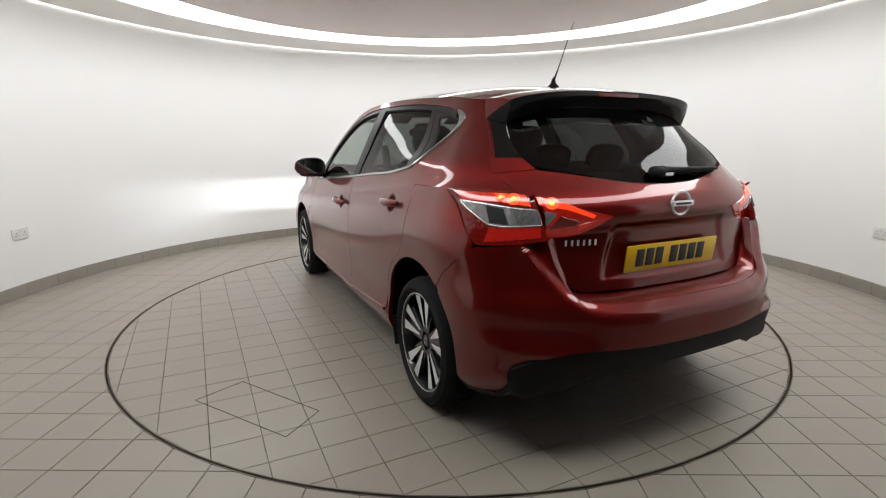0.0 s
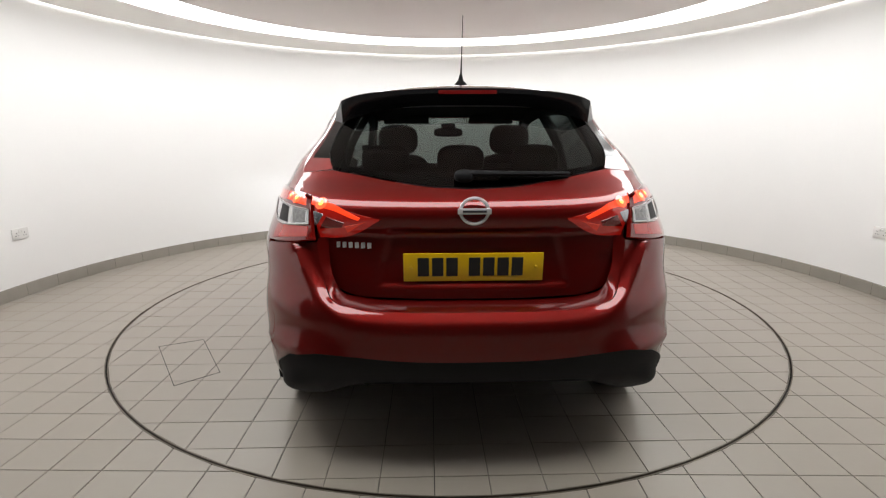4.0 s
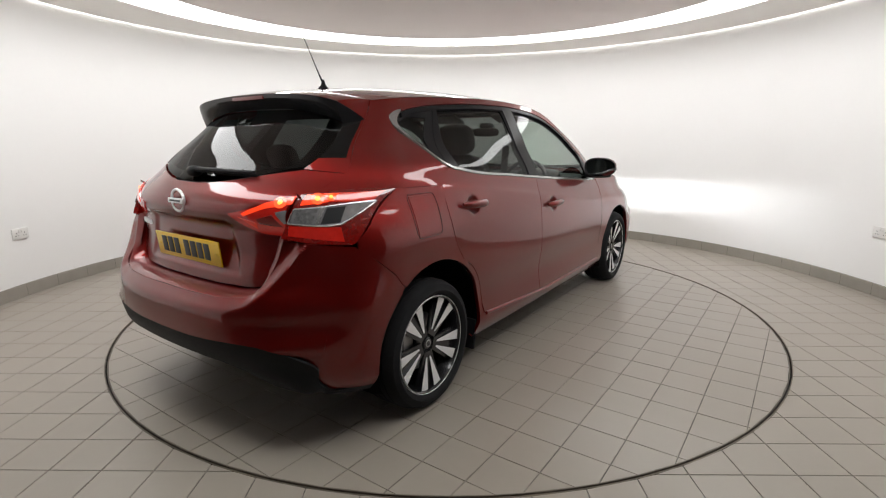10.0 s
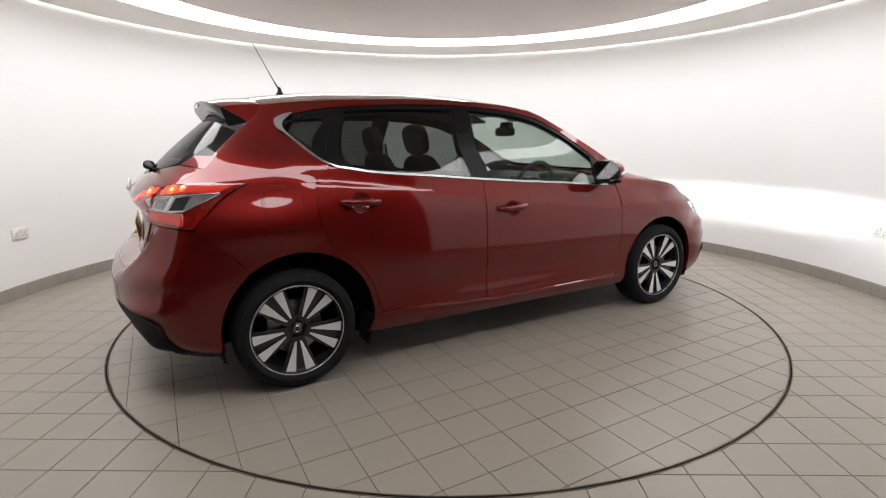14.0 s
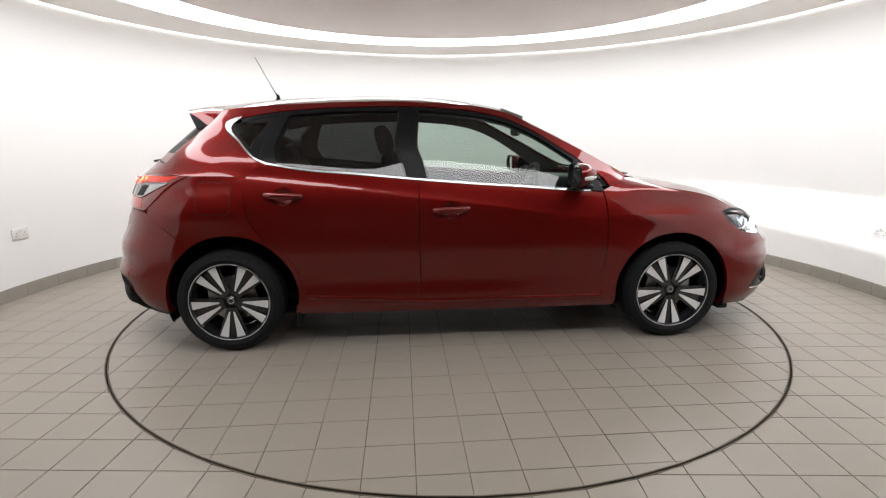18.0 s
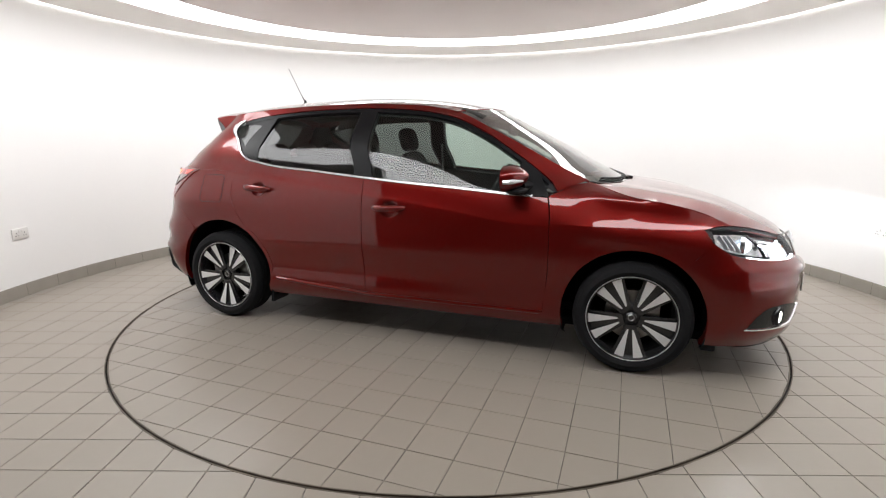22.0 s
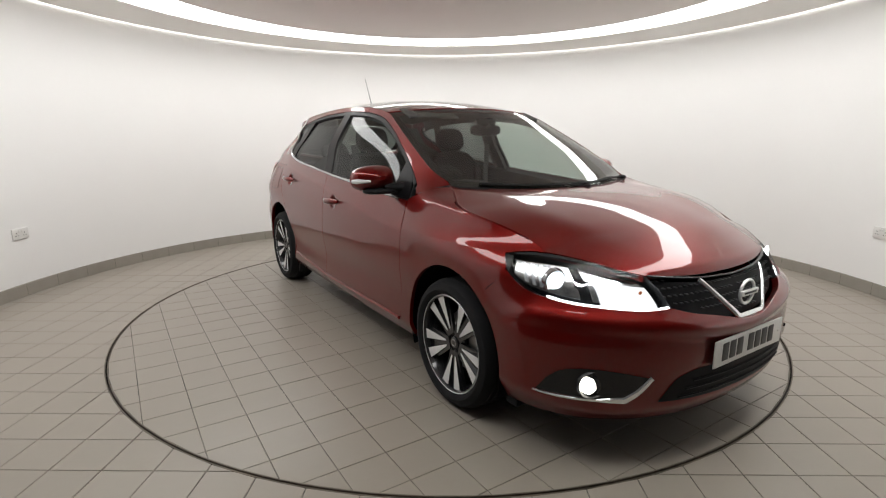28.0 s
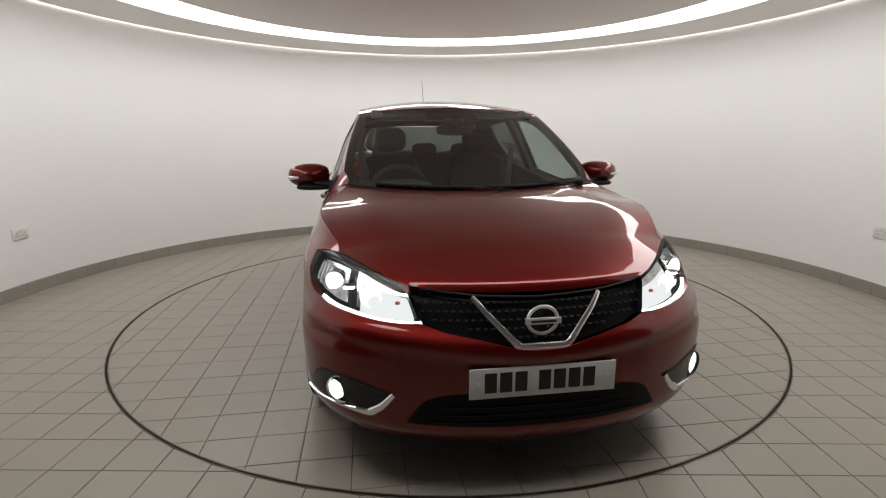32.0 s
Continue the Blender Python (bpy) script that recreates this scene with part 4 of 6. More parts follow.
def build_front(ws):
    # bumper skin, both halves in one mesh
    g = Geo()
    low_tip = [tuple(q) for q in lamp_low()]
    cut = [q for q in low_tip if float(skin(*q)[0]) > 1.698][::-1]
    top = [pf(0, 0.548), pf(0.05, 0.549), pf(0.086, 0.553), pf(0.16, 0.570), pf(0.24, 0.586), pf(0.33, 0.602)] + cut
    low = [pf(y, 0.190) for y in np.linspace(0, 0.55, 16)] + [px(x, 0.190) for x in np.linspace(1.97, 1.70, 8)]
    a0 = math.degrees(math.asin((0.190 - ARCH_F[1]) / ARCH_F[2]))
    end = arch(ARCH_F, a0, 47, 20) + sl([(1.615, 0.635), (1.665, 0.685), (1.698, 0.735)], 8)
    mid = [(0.0, z) for z in np.linspace(0.190, 0.548, 12)]
    for side in (-1, 1):
        q = coons(low, top, mid, end, 80, 60)
        q[0, :, 0] = 0
        p = on_skin(q, side)
        # swage that runs from the nose round under the lamp
        zc = np.interp(np.abs(p[..., 1]), [0, 0.2, 0.45, 0.75], [0.525, 0.540, 0.566, 0.590])
        amp = 0.020 * np.exp(-((p[..., 2] - zc) / np.where(p[..., 2] > zc, 0.050, 0.032)) ** 2) * np.clip((p[..., 0] - 1.72) / 0.15, 0, 1)
        sheet(g, p + skin_normal(q, side) * amp[..., None], sides="rdl", thick=0.03)
    bumper = part("front_bumper", g, PAINT, CAR)
    # chin lip below
    g = Geo()
    for side in (-1, 1):
        ys = np.linspace(0, 1, 30)
        rows = []
        for dz, dx in ((0.0, -0.008), (-0.008, -0.012), (-0.014, -0.05), (-0.014, -0.14)):
            rows.append([tuple(mirror(skin(s, 0.190), side) + np.array([dx, 0, dz])) for s in np.linspace(0, 0.72, 30)])
        p = np.array(rows)
        sheet(g, p, sides="", out=(0.5, 0, 0.6))
    part("front_lip", g, BLACK_TRIM, bumper)
    # lower intake: black sheet on the bumper standing in for the shaded mouth, with slats
    g = Geo()
    low = [pf(y, 0.262 + 0.06 * y * y) for y in np.linspace(0, 0.46, 20)]
    high = [pf(y, z) for y, z in bend([(0.0, 0.390), (0.2, 0.392), (0.32, 0.388), (0.395, 0.365), (0.46, 0.280)], 24)]
    for side in (-1, 1):
        panel(g, low, high, [low[0], high[0]], [low[-1], high[-1]], 24, 8, side, lift=0.002, sides="", thick=0.004)
    mouth = part("intake", g, GRILLE_BLACK, bumper, "black sheet in place of the lower intake's shaded mouth")
    for zz in (0.285, 0.315, 0.345):
        path = [skin(*pf(abs(y), zz)) * np.array([1, 1 if y > 0 else -1, 1]) + np.array([0.004, 0, 0]) for y in np.linspace(-0.38 + (zz - .285), 0.38 - (zz - .285), 30)]
        part("slat", tube(Geo(), path, 0.004, 6), GRILLE_BLACK, mouth)
    # grille: dark field behind the bonnet's edge, honeycomb lines, a chrome V and the badge
    g = Geo()
    top = [pf(y, z) for y, z in bend([(0, 0.703), (0.2, 0.710), (0.34, 0.722), (0.437, 0.733)], 24)]
    low = [pf(y, z) for y, z in bend([(0, 0.552), (0.086, 0.556), (0.24, 0.589), (0.33, 0.605), (0.397, 0.627)], 24)]
    for side in (-1, 1):
        panel(g, low, top, [low[0], top[0]], [low[-1], top[-1]], 24, 8, side, lift=-0.03, sides="dlr", thick=0.004)
    grille = part("grille", g, GRILLE_BLACK, CAR, "gloss black honeycomb grille")
    for side in (-1, 1):
        for r in range(6):
            for c in range(17):
                y = 0.018 + c * 0.026 + (0.013 if r % 2 else 0)
                zt = float(np.interp(y, [0, 0.2, 0.34, 0.43], [0.700, 0.706, 0.716, 0.728]))
                zb = float(np.interp(y, [0, 0.086, 0.24, 0.33, 0.40], [0.560, 0.565, 0.595, 0.612, 0.634]))
                z = 0.578 + r * 0.0265
                if not (zb + 0.008 < z < zt - 0.008) or y > 0.415:
                    continue
                c0 = skin(*pf(y, z))
                yaw = math.atan2(0.35 * y / 0.4, 1)
                m = Matrix.Translation((c0[0] - 0.024, side * c0[1], c0[2])) @ Matrix.Rotation(side * yaw, 4, "Z")
                part("grille_cell", box(Geo(), (0.014, 0.012, 0.0034), (0, 0, 0), 0.001).moved(m), CELL, grille)
    # dark lip between bonnet and grille, bright line on its edge
    path = [skin(*pf(abs(y), float(np.interp(abs(y), [0, 0.2, 0.34, 0.437], [0.702, 0.709, 0.721, 0.732])))) * np.array([1, 1 if y >= 0 else -1, 1]) + np.array([-0.006, 0, 0]) for y in np.linspace(-0.43, 0.43, 40)]
    part("grille_lip", tube(Geo(), path, 0.006, 8, flat=0.7), BLACK_GLOSS, grille)
    g = Geo()
    vpts = [(-0.228, 0.708), (-0.19, 0.665), (-0.093, 0.566), (-0.078, 0.556), (0.078, 0.556), (0.093, 0.566), (0.19, 0.665), (0.228, 0.708)]
    path = []
    for y, z in resample(vpts, 60):
        c0 = skin(*pf(abs(y), z))
        path.append((c0[0] + 0.004, y, c0[2]))
    part("grille_v", tube(g, path, [0.0095 + 0.005 * (1 - abs(u)) for u in np.linspace(-1, 1, 61)], 10, flat=0.6, up=(1, 0, 0)), CHROME, grille, "chrome V bar")
    badge("front_badge", (2.222, 0, 0.640), 0, 0.052)
    plate("front_plate", (2.255, 0, 0.439), 0, PLATE_WHITE)
    # fog lamp pockets
    for side in (-1, 1):
        g = Geo()
        low = [px(1.885, 0.308), px(1.94, 0.308), pf(0.72, 0.306), pf(0.64, 0.303), pf(0.575, 0.300)]
        high = [px(1.925, 0.365), px(1.965, 0.402), pf(0.71, 0.420), pf(0.61, 0.408), pf(0.505, 0.380)]
        panel(g, bend(low, 20), bend(high, 20), [low[0], high[0]], [low[-1], high[-1]], 20, 8, side, lift=0.0025, thick=0.004, sides="")
        pocket = part("fog_pocket", g, BLACK_GLOSS, bumper)
        line = bend([px(1.875, 0.303), px(1.94, 0.300), pf(0.69, 0.298), pf(0.585, 0.294)], 30)
        line2 = bend([pf(0.585, 0.294), pf(0.545, 0.325), pf(0.500, 0.380)], 14)
        g = Geo()
        strip(g, np.vstack([line, line2[1:]]), np.interp(np.linspace(0, 1, 61), [0, 0.55, 0.75, 1], [0.006, 0.015, 0.030, 0.020]), side, 0.003, n=60)
        part("fog_trim", g, CHROME, bumper, "chrome fog lamp trim")
        c0 = skin(*pf(0.690, 0.357)) * np.array([1, side, 1])
        # lamp scaled up and its glowing disc widened to include the glare
        m = Matrix.Translation(c0 + np.array([-0.002, -side * 0.002, 0])) @ Matrix.Rotation(side * 0.45, 4, "Z") @ Matrix.Rotation(math.pi / 2, 4, "Y") @ Matrix.Scale(1.15, 4)
        part("fog_lamp", lathe(Geo(), [(0.0005, 0.016), (0.02, 0.014), (0.034, 0.009), (0.041, 0.002)], 28, m=m), GLASS_LENS, bumper, "lit fog lamp under clear glass")
        part("fog_bowl", lathe(Geo(), [(0.041, 0.0), (0.036, -0.012), (0.026, -0.022), (0.020, -0.026)], 28, m=m), HEAD_CHROME, bumper)
        part("fog_glow", lathe(Geo(), [(0.0005, 0.009), (0.020, 0.007), (0.034, 0.001), (0.038, -0.008)], 24, m=m), FOG_LIT, bumper)
        part("fog_ring", lathe(Geo(), [(0.040, 0.002), (0.044, 0.010), (0.048, 0.004), (0.048, -0.01)], 28, m=m), BLACK_GLOSS, bumper)
        # headlamp
        lo, hi = lamp_low(), lamp_high()
        inner = [lo[-1], pf(0.418, 0.68), hi[-1]]
        q = coons(lo, hi, [lo[0], hi[0]], inner, 44, 14)
        g = Geo()
        sheet(g, on_skin(q, side, lift=0.001), sides="", thick=0.02)
        lamp = part("headlamp", g, GLASS_LENS, CAR, "clear lit headlamp")
        g = Geo()
        sheet(g, on_skin(q, side, lift=-0.078), sides="", gap=0)
        a, b = on_skin(q, side, lift=-0.002), on_skin(q, side, lift=-0.080)
        for e0, e1 in ((a[0], b[0]), (a[-1], b[-1]), (a[:, 0], b[:, 0]), (a[:, -1], b[:, -1])):
            g.add(np.stack([e0, e1]).reshape(-1, 3), grid_faces(1, len(e0) - 1))
        part("lamp_housing", g, HEAD_BLACK, lamp)
        # reflectors, projector and lit bowl between housing and cover
        part("reflector", sheet(Geo(), on_skin(q[4:23, 2:13], side, lift=-0.030), sides="udlr", thick=0.01), HEAD_CHROME, lamp)
        for i in (7, 9, 11):
            part("reflector_rib", sheet(Geo(), on_skin(q[i:i + 2, 3:12], side, lift=-0.016), sides="udlr", thick=0.016, gap=0.004), HEAD_RIB, lamp)
        part("inner_reflector", sheet(Geo(), on_skin(q[25:44, 2:14], side, lift=-0.036), sides="udlr", thick=0.01), HEAD_CHROME, lamp)
        # this panel glows in place of the glare on the lit reflector
        part("glare_panel", sheet(Geo(), on_skin(q[27:43, 1:11], side, lift=-0.026), sides="udlr", thick=0.01), HEAD_GLARE, lamp, "glowing panel for the glare in the lamp bowl")
        part("light_strip", sheet(Geo(), on_skin(q[13:45, 0:2], side, lift=-0.008), sides="udlr", thick=0.01), HEAD_LIT, lamp, "glowing light strip")
        part("lamp_brow", sheet(Geo(), on_skin(q[0:43, 13:15], side, lift=-0.004), sides="udlr", thick=0.01), HEAD_BLACK, lamp)
        part("lamp_brow", sheet(Geo(), on_skin(q[0:5, 0:13], side, lift=-0.004), sides="udlr", thick=0.01), HEAD_BLACK, lamp)
        p0 = on_skin(q[16:17, 7:8], side, lift=-0.030)[0, 0]
        m = Matrix.Translation(p0) @ Matrix.Rotation(side * 0.35, 4, "Z") @ Matrix.Rotation(math.pi / 2, 4, "Y")
        part("projector", lathe(Geo(), [(0.0005, 0.030), (0.018, 0.026), (0.030, 0.014), (0.035, 0.0)], 28, m=m), HEAD_PROJ, lamp, "glowing projector lens")
        part("projector_ring", lathe(Geo(), [(0.035, 0.002), (0.038, 0.010), (0.044, 0.006), (0.050, -0.012)], 28, m=m), HEAD_CHROME, lamp)
        p2 = on_skin(q[31:32, 7:8], side, lift=-0.024)[0, 0]
        m2 = Matrix.Translation(p2) @ Matrix.Rotation(side * 0.25, 4, "Z") @ Matrix.Rotation(math.pi / 2, 4, "Y")
        part("lit_reflector", lathe(Geo(), [(0.0005, 0.0), (0.02, 0.002), (0.032, 0.010), (0.038, 0.018)], 28, m=m2), HEAD_LIT, lamp, "glowing main reflector")
        p1 = on_skin(q[39:40, 7:8], side, lift=-0.018)[0, 0]
        part("turn_bulb", blob(Geo(), (0.008, 0.020, 0.014), p1, 2.2, 12, 8), INDICATOR, lamp)
        # the low beam: a bright slit in an open-fronted box whose top plate cuts the light off at lamp height
        c1 = on_skin(q[24:25, 7:8], side, lift=-0.004)[0, 0] + np.array([0.006, 0, 0])
        part("beam_slit", box(Geo(), (0.001, 0.030, 0.0018), c1 + np.array([-0.034, 0, 0.0]), 0.0002), BEAM, lamp)
        for name, size, at in (("beam_plate", (0.036, 0.042, 0.002), (-0.018, 0, 0.0022)), ("beam_plate", (0.036, 0.042, 0.002), (-0.018, 0, -0.009)), ("beam_back", (0.002, 0.042, 0.013), (-0.037, 0, -0.0035))):
            part(name, box(Geo(), size, c1 + np.array(at), 0.0003), HEAD_BLACK, lamp)


CELL = material("grille_cell_edge", (0.022, 0.022, 0.024), 0.3, 0.2)


def tail_bulb(lamp, at, normal, big):
    """A lit bulb seen through the lens, with the glow round it."""
    m = Matrix.Translation(at) @ Vector(normal).to_track_quat("Z", "Y").to_matrix().to_4x4() @ Matrix.Diagonal((big * 1.15, big * 1.15, 1, 1))
    part("bulb_halo", lathe(Geo(), [(0.0005, 0.001), (0.014, 0.0008), (0.022, -0.001)], 20, m=m), TAIL_HALO, lamp)
    part("lit_bulb", lathe(Geo(), [(0.0005, 0.004), (0.006, 0.0035), (0.0095, 0.0015)], 20, m=m), TAIL_BULB, lamp)


def lens(low, high, side, lift, nu=16, nv=4, gate=False):
    """A thin lens piece laid on the lamp, between two lines on the skin."""
    return panel(Geo(), low, high, [low[0], high[0]], [low[-1], high[-1]], nu, nv, side, gate, lift=lift, thick=0.004, gap=0.001)


LENS_GREY = material("ribbed_grey_lens", (0.16, 0.16, 0.16), 0.2, 0.4, 1.0, vary=0.5, scale=90)


def build_rear():
    # tailgate below the glass
    g = Geo()
    low = [pr(y, z, True) for y, z in bend([(0, 0.655), (0.3, 0.658), (0.46, 0.668), (0.515, 0.69)], 30)]
    high = [pr(y, z, True) for y, z in bend([(0, 1.058), (0.15, 1.064), (0.30, 1.083), (0.43, 1.104), (0.54, 1.120)], 30)] + [gate_line(1.10)[0]]
    endl = [pr(y, z, True) for y, z in bend([(0.515, 0.69), (0.548, 0.76), (0.575, 0.86), (0.585, 0.93), (0.598, 1.02)], 30)] + [q for q in gate_line(1.03) if q[1] <= gate_line(1.10)[0][1] + 1e-6]
    mid = [(3.0, z) for z in np.linspace(0.655, 1.058, 20)]
    for side in (-1, 1):
        q = coons(low, high, mid, endl, 60, 80)
        q[0, :, 0] = 3.0
        p = on_skin(q, side, True)
        # the pocket round the number plate
        yy, zz = np.abs(p[..., 1]), p[..., 2]
        inside = 1 / (1 + np.exp((yy - (0.30 + 0.05 * (0.92 - zz) / 0.2)) / 0.005)) / (1 + np.exp((zz - 0.915) / 0.0035)) / (1 + np.exp((0.705 - zz) / 0.004))
        p[..., 0] += 0.011 * inside
        sheet(g, p, sides="rdl", thick=0.03)
    gate = part("tailgate", g, PAINT, CAR)
    for side in (-1, 1):
        a = [pr(y, z, True) for y, z in bend([(0.500, 0.665), (0.535, 0.76), (0.562, 0.86), (0.574, 0.93), (0.590, 1.03)], 24)]
        b = [pr(y, z) for y, z in bend([(0.530, 0.665), (0.568, 0.76), (0.594, 0.86), (0.604, 0.93), (0.620, 1.03)], 24)]
        p = np.stack([on_skin(np.array(a), side, True, lift=-0.010), on_skin(np.array(b), side, lift=-0.036)])
        part("gate_gutter", sheet(Geo(), p, sides="", out=(-1.5, 0, 0.8)), PAINT, CAR)
    # bumper
    g = Geo()
    high = [pr(y, z) for y, z in bend([(0, 0.645), (0.25, 0.645), (0.42, 0.650), (0.52, 0.672), (0.560, 0.735), (0.585, 0.83), (0.59, 0.868)], 40)] + [pr(0.678, 0.855), px(-1.778, 0.838)]
    corner_low = bend([pr(0.62, 0.468), pr(0.70, 0.436), pr(0.745, 0.385), px(-1.925, 0.330), px(-1.875, 0.275)], 16).tolist()
    low_edge = [pr(y, z) for y, z in bend([(0, 0.470), (0.25, 0.472), (0.40, 0.478), (0.50, 0.481), (0.57, 0.479)], 24)] + corner_low
    low = low_edge + [px(-1.80, 0.252), px(-1.69, 0.240)]
    end = [px(-1.69, 0.240)] + arch(ARCH_R, 190, 126, 20) + sl([(-1.60, 0.69), (-1.68, 0.755), (-1.778, 0.838)], 10)
    mid = [(3.0, z) for z in np.linspace(0.466, 0.645, 10)]
    for side in (-1, 1):
        q = coons(low, high, mid, end, 60, 24)
        q[0, :, 0] = 3.0
        p = on_skin(q, side)
        # above a crease that climbs to the lamp the skin leans in
        over = p[..., 2] - np.interp(np.abs(p[..., 1]), [0, 0.30, 0.42, 0.50, 0.57, 0.63, 0.68, 0.75], [0.600, 0.600, 0.604, 0.622, 0.685, 0.77, 0.86, 0.95])
        lean = 0.008 * np.log1p(np.exp(np.clip(over / 0.008, -30, 30)))
        lean = 0.034 * np.tanh(lean / 0.040)
        # towards the corner the skin draws in and flares again above the black valance
        near = np.clip((np.abs(p[..., 1]) - 0.42) / 0.22, 0, 1) * np.clip((-1.80 - p[..., 0]) / 0.10, 0, 1)
        flare = near * (0.014 * np.exp(-((p[..., 2] - 0.470) / 0.026) ** 2) - 0.012 * np.exp(-((p[..., 2] - 0.555) / 0.040) ** 2))
        ramp = np.clip((-1.74 - p[..., 0]) / 0.12, 0, 1)
        p = p - skin_normal(q, side) * (0.75 * lean * ramp)[..., None] + skin_normal(q, side) * (0.006 * np.exp(-(over / 0.05) ** 2) * ramp + flare)[..., None]
        sheet(g, p, sides="rd", thick=0.03, gap=0.002)
        # shelf from the bumper's upper edge in to the tailgate
        qh = resample(high[:41], 40)
        e = on_skin(qh, side) - skin_normal(qh, side) * 0.020
        f = e.copy()
        f[:, 0] = np.maximum(e[:, 0] + 0.02, np.minimum(e[:, 0] + 0.12, -1.965))
        f[:, 1] *= np.linspace(1.0, 0.93, 41)
        f[:, 2] += 0.015
        h = e + (f - e) * 0.18
        h[:, 2] += 0.006
        sheet(g, np.stack([e, h, f]), sides="", out=(-2, 0, 0.3))
    bumper = part("rear_bumper", g, PAINT, CAR)
    g = Geo()
    hi2 = low_edge + [px(-1.80, 0.262), px(-1.70, 0.250)]
    lo2 = [pr(y, z) for y, z in bend([(0, 0.366), (0.25, 0.366), (0.38, 0.358), (0.48, 0.325), (0.56, 0.288), (0.64, 0.262)], 26)] + bend([pr(0.64, 0.262), px(-1.93, 0.256), px(-1.885, 0.262), px(-1.87, 0.245)], 12).tolist()[1:] + [px(-1.80, 0.232), px(-1.70, 0.226)]
    for side in (-1, 1):
        q = coons(lo2, hi2, [lo2[0], hi2[0]], [lo2[-1], hi2[-1]], 60, 12)
        v = np.linspace(0, 1, 13)[None, :]
        w = np.linspace(0, 1.16, 61)[:, None]
        n = skin_normal(q, side)
        # a rounded corner piece stands proud; the middle is drawn in towards its foot
        bulge = 0.014 * np.exp(-((v - 1.0) / 0.25) ** 2) * np.clip((w - 0.45) / 0.25, 0, 1) * np.clip((1.0 - w) / 0.12, 0, 1)
        bulge = bulge + 0.036 * np.exp(-((w - 0.74) / 0.13) ** 2) * np.exp(-((v - 0.38) / 0.30) ** 2) - 0.016 * (1 - v) * np.clip((0.55 - w) / 0.15, 0, 1)
        sheet(g, on_skin(q, side) + n * bulge[..., None], sides="rdl", thick=0.05, gap=0.001, normals=n)
    part("rear_valance", g, BLACK_TRIM, bumper, "black plastic lower valance")
    # rear window in the tailgate
    g = Geo()
    lo = [pr(y, z, True) for y, z in bend([(0, 1.064), (0.15, 1.070), (0.30, 1.089), (0.43, 1.112), (0.535, 1.134)], 24)]
    hi = [pr(y, z, True) for y, z in bend([(0, 1.372), (0.2, 1.370), (0.40, 1.365), (0.50, 1.355)], 24)]
    ed = [pr(y, z, True) for y, z in bend([(0.535, 1.134), (0.56, 1.17), (0.545, 1.26), (0.50, 1.355)], 20)]
    md = [(3.0, z) for z in np.linspace(1.064, 1.372, 12)]
    border = Geo()
    for side in (-1, 1):
        q = coons(lo, hi, md, ed, 28, 18)
        q[0, :, 0] = 3.0
        sheet(g, on_skin(q, side, True), sides="", lift=-0.003)
        for cut in (q[-6:, :], q[:, :3]):
            sheet(border, on_skin(cut, side, True), sides="", lift=-0.006)
    part("rear_screen", g, GLASS_DARK, CAR, "dark privacy rear screen")
    part("screen_border", border, BAND, CAR)
    # edge of the screen, out to the rear pillar
    for side in (-1, 1):
        a = [pr(y, z, True) for y, z in bend([(0.538, 1.122), (0.562, 1.17), (0.548, 1.26), (0.504, 1.345)], 20)]
        b = [q for q in gate_line(1.10) if q[1] < 1.37]
        p = np.stack([on_skin(resample(a, 20), side, True), on_skin(resample(b, 20), side)])
        p = p[0][None] + (p[1] - p[0])[None] * np.linspace(0, 1, 7)[:, None, None]
        # rounded lower corner: painted below, black glass above
        part("screen_edge", sheet(Geo(), p[:6, 5:], sides="", thick=0.02), BAND, CAR)
        part("tailgate_frame", sheet(Geo(), p[:, :6], sides="d", thick=0.02), PAINT, CAR)
        part("tailgate_frame", sheet(Geo(), p[5:, 5:], sides="d", thick=0.02), PAINT, CAR)
    # roof spoiler with a black underside and the high brake lamp
    v = np.linspace(-1, 1, 41)
    av = np.abs(v)
    corner = skin(*px(-1.39, float(RAIL_Z(-1.39))))
    front = np.stack([-1.442 + (corner[0] + 1.442) * av**2, corner[1] * v, 1.470 + (corner[2] - 1.470) * av**2.3], 1)
    back = np.stack([-1.648 + 0.030 * av**2.2 + 0.036 * av**10, 0.528 * v, 1.440 - 0.030 * av**2.2 - 0.016 * av**9], 1)
    w = np.linspace(0, 1, 10)[:, None, None]
    top = front[None] * (1 - w) + back[None] * w
    top[..., 2] += 0.006 * np.sin(np.pi * w[..., 0])
    g = Geo()
    sheet(g, top, sides="u", thick=0.02, gap=0.003)
    # cheeks: three-cornered sides that carry the roof's side on to the spoiler's tip
    shut = np.array([skin(*q) for q in gate_line(1.305)][::-1])
    feet = []
    for k, side in ((0, -1), (-1, 1)):
        e = top[:, k]
        a = resample(shut * np.array([1, side, 1]), 8)
        tip = e[-1]
        foot = np.array([a[-1] * (1 - f) + tip * f + np.array([0, 0, 0.004 * math.sin(math.pi * f)]) for f in np.linspace(0, 1, 10)])
        u = np.linspace(0, 1, 9)[:, None, None]
        f = np.linspace(0, 1, 10)[None, :, None]
        p = (1 - u) * e[None] + u * foot[None] + (1 - f) * a[:, None] + f * tip - ((1 - u) * (1 - f) * a[0] + u * (1 - f) * a[-1] + f * tip)
        sheet(g, p, sides="l", thick=0.015, gap=0.003, out=(-1.5, 0, 1.30))
        feet.append(foot)
    sp = part("spoiler", g, PAINT, CAR)
    zt = 1.376 - 0.072 * av**3
    yt = np.minimum(av * 0.535, 0.53)
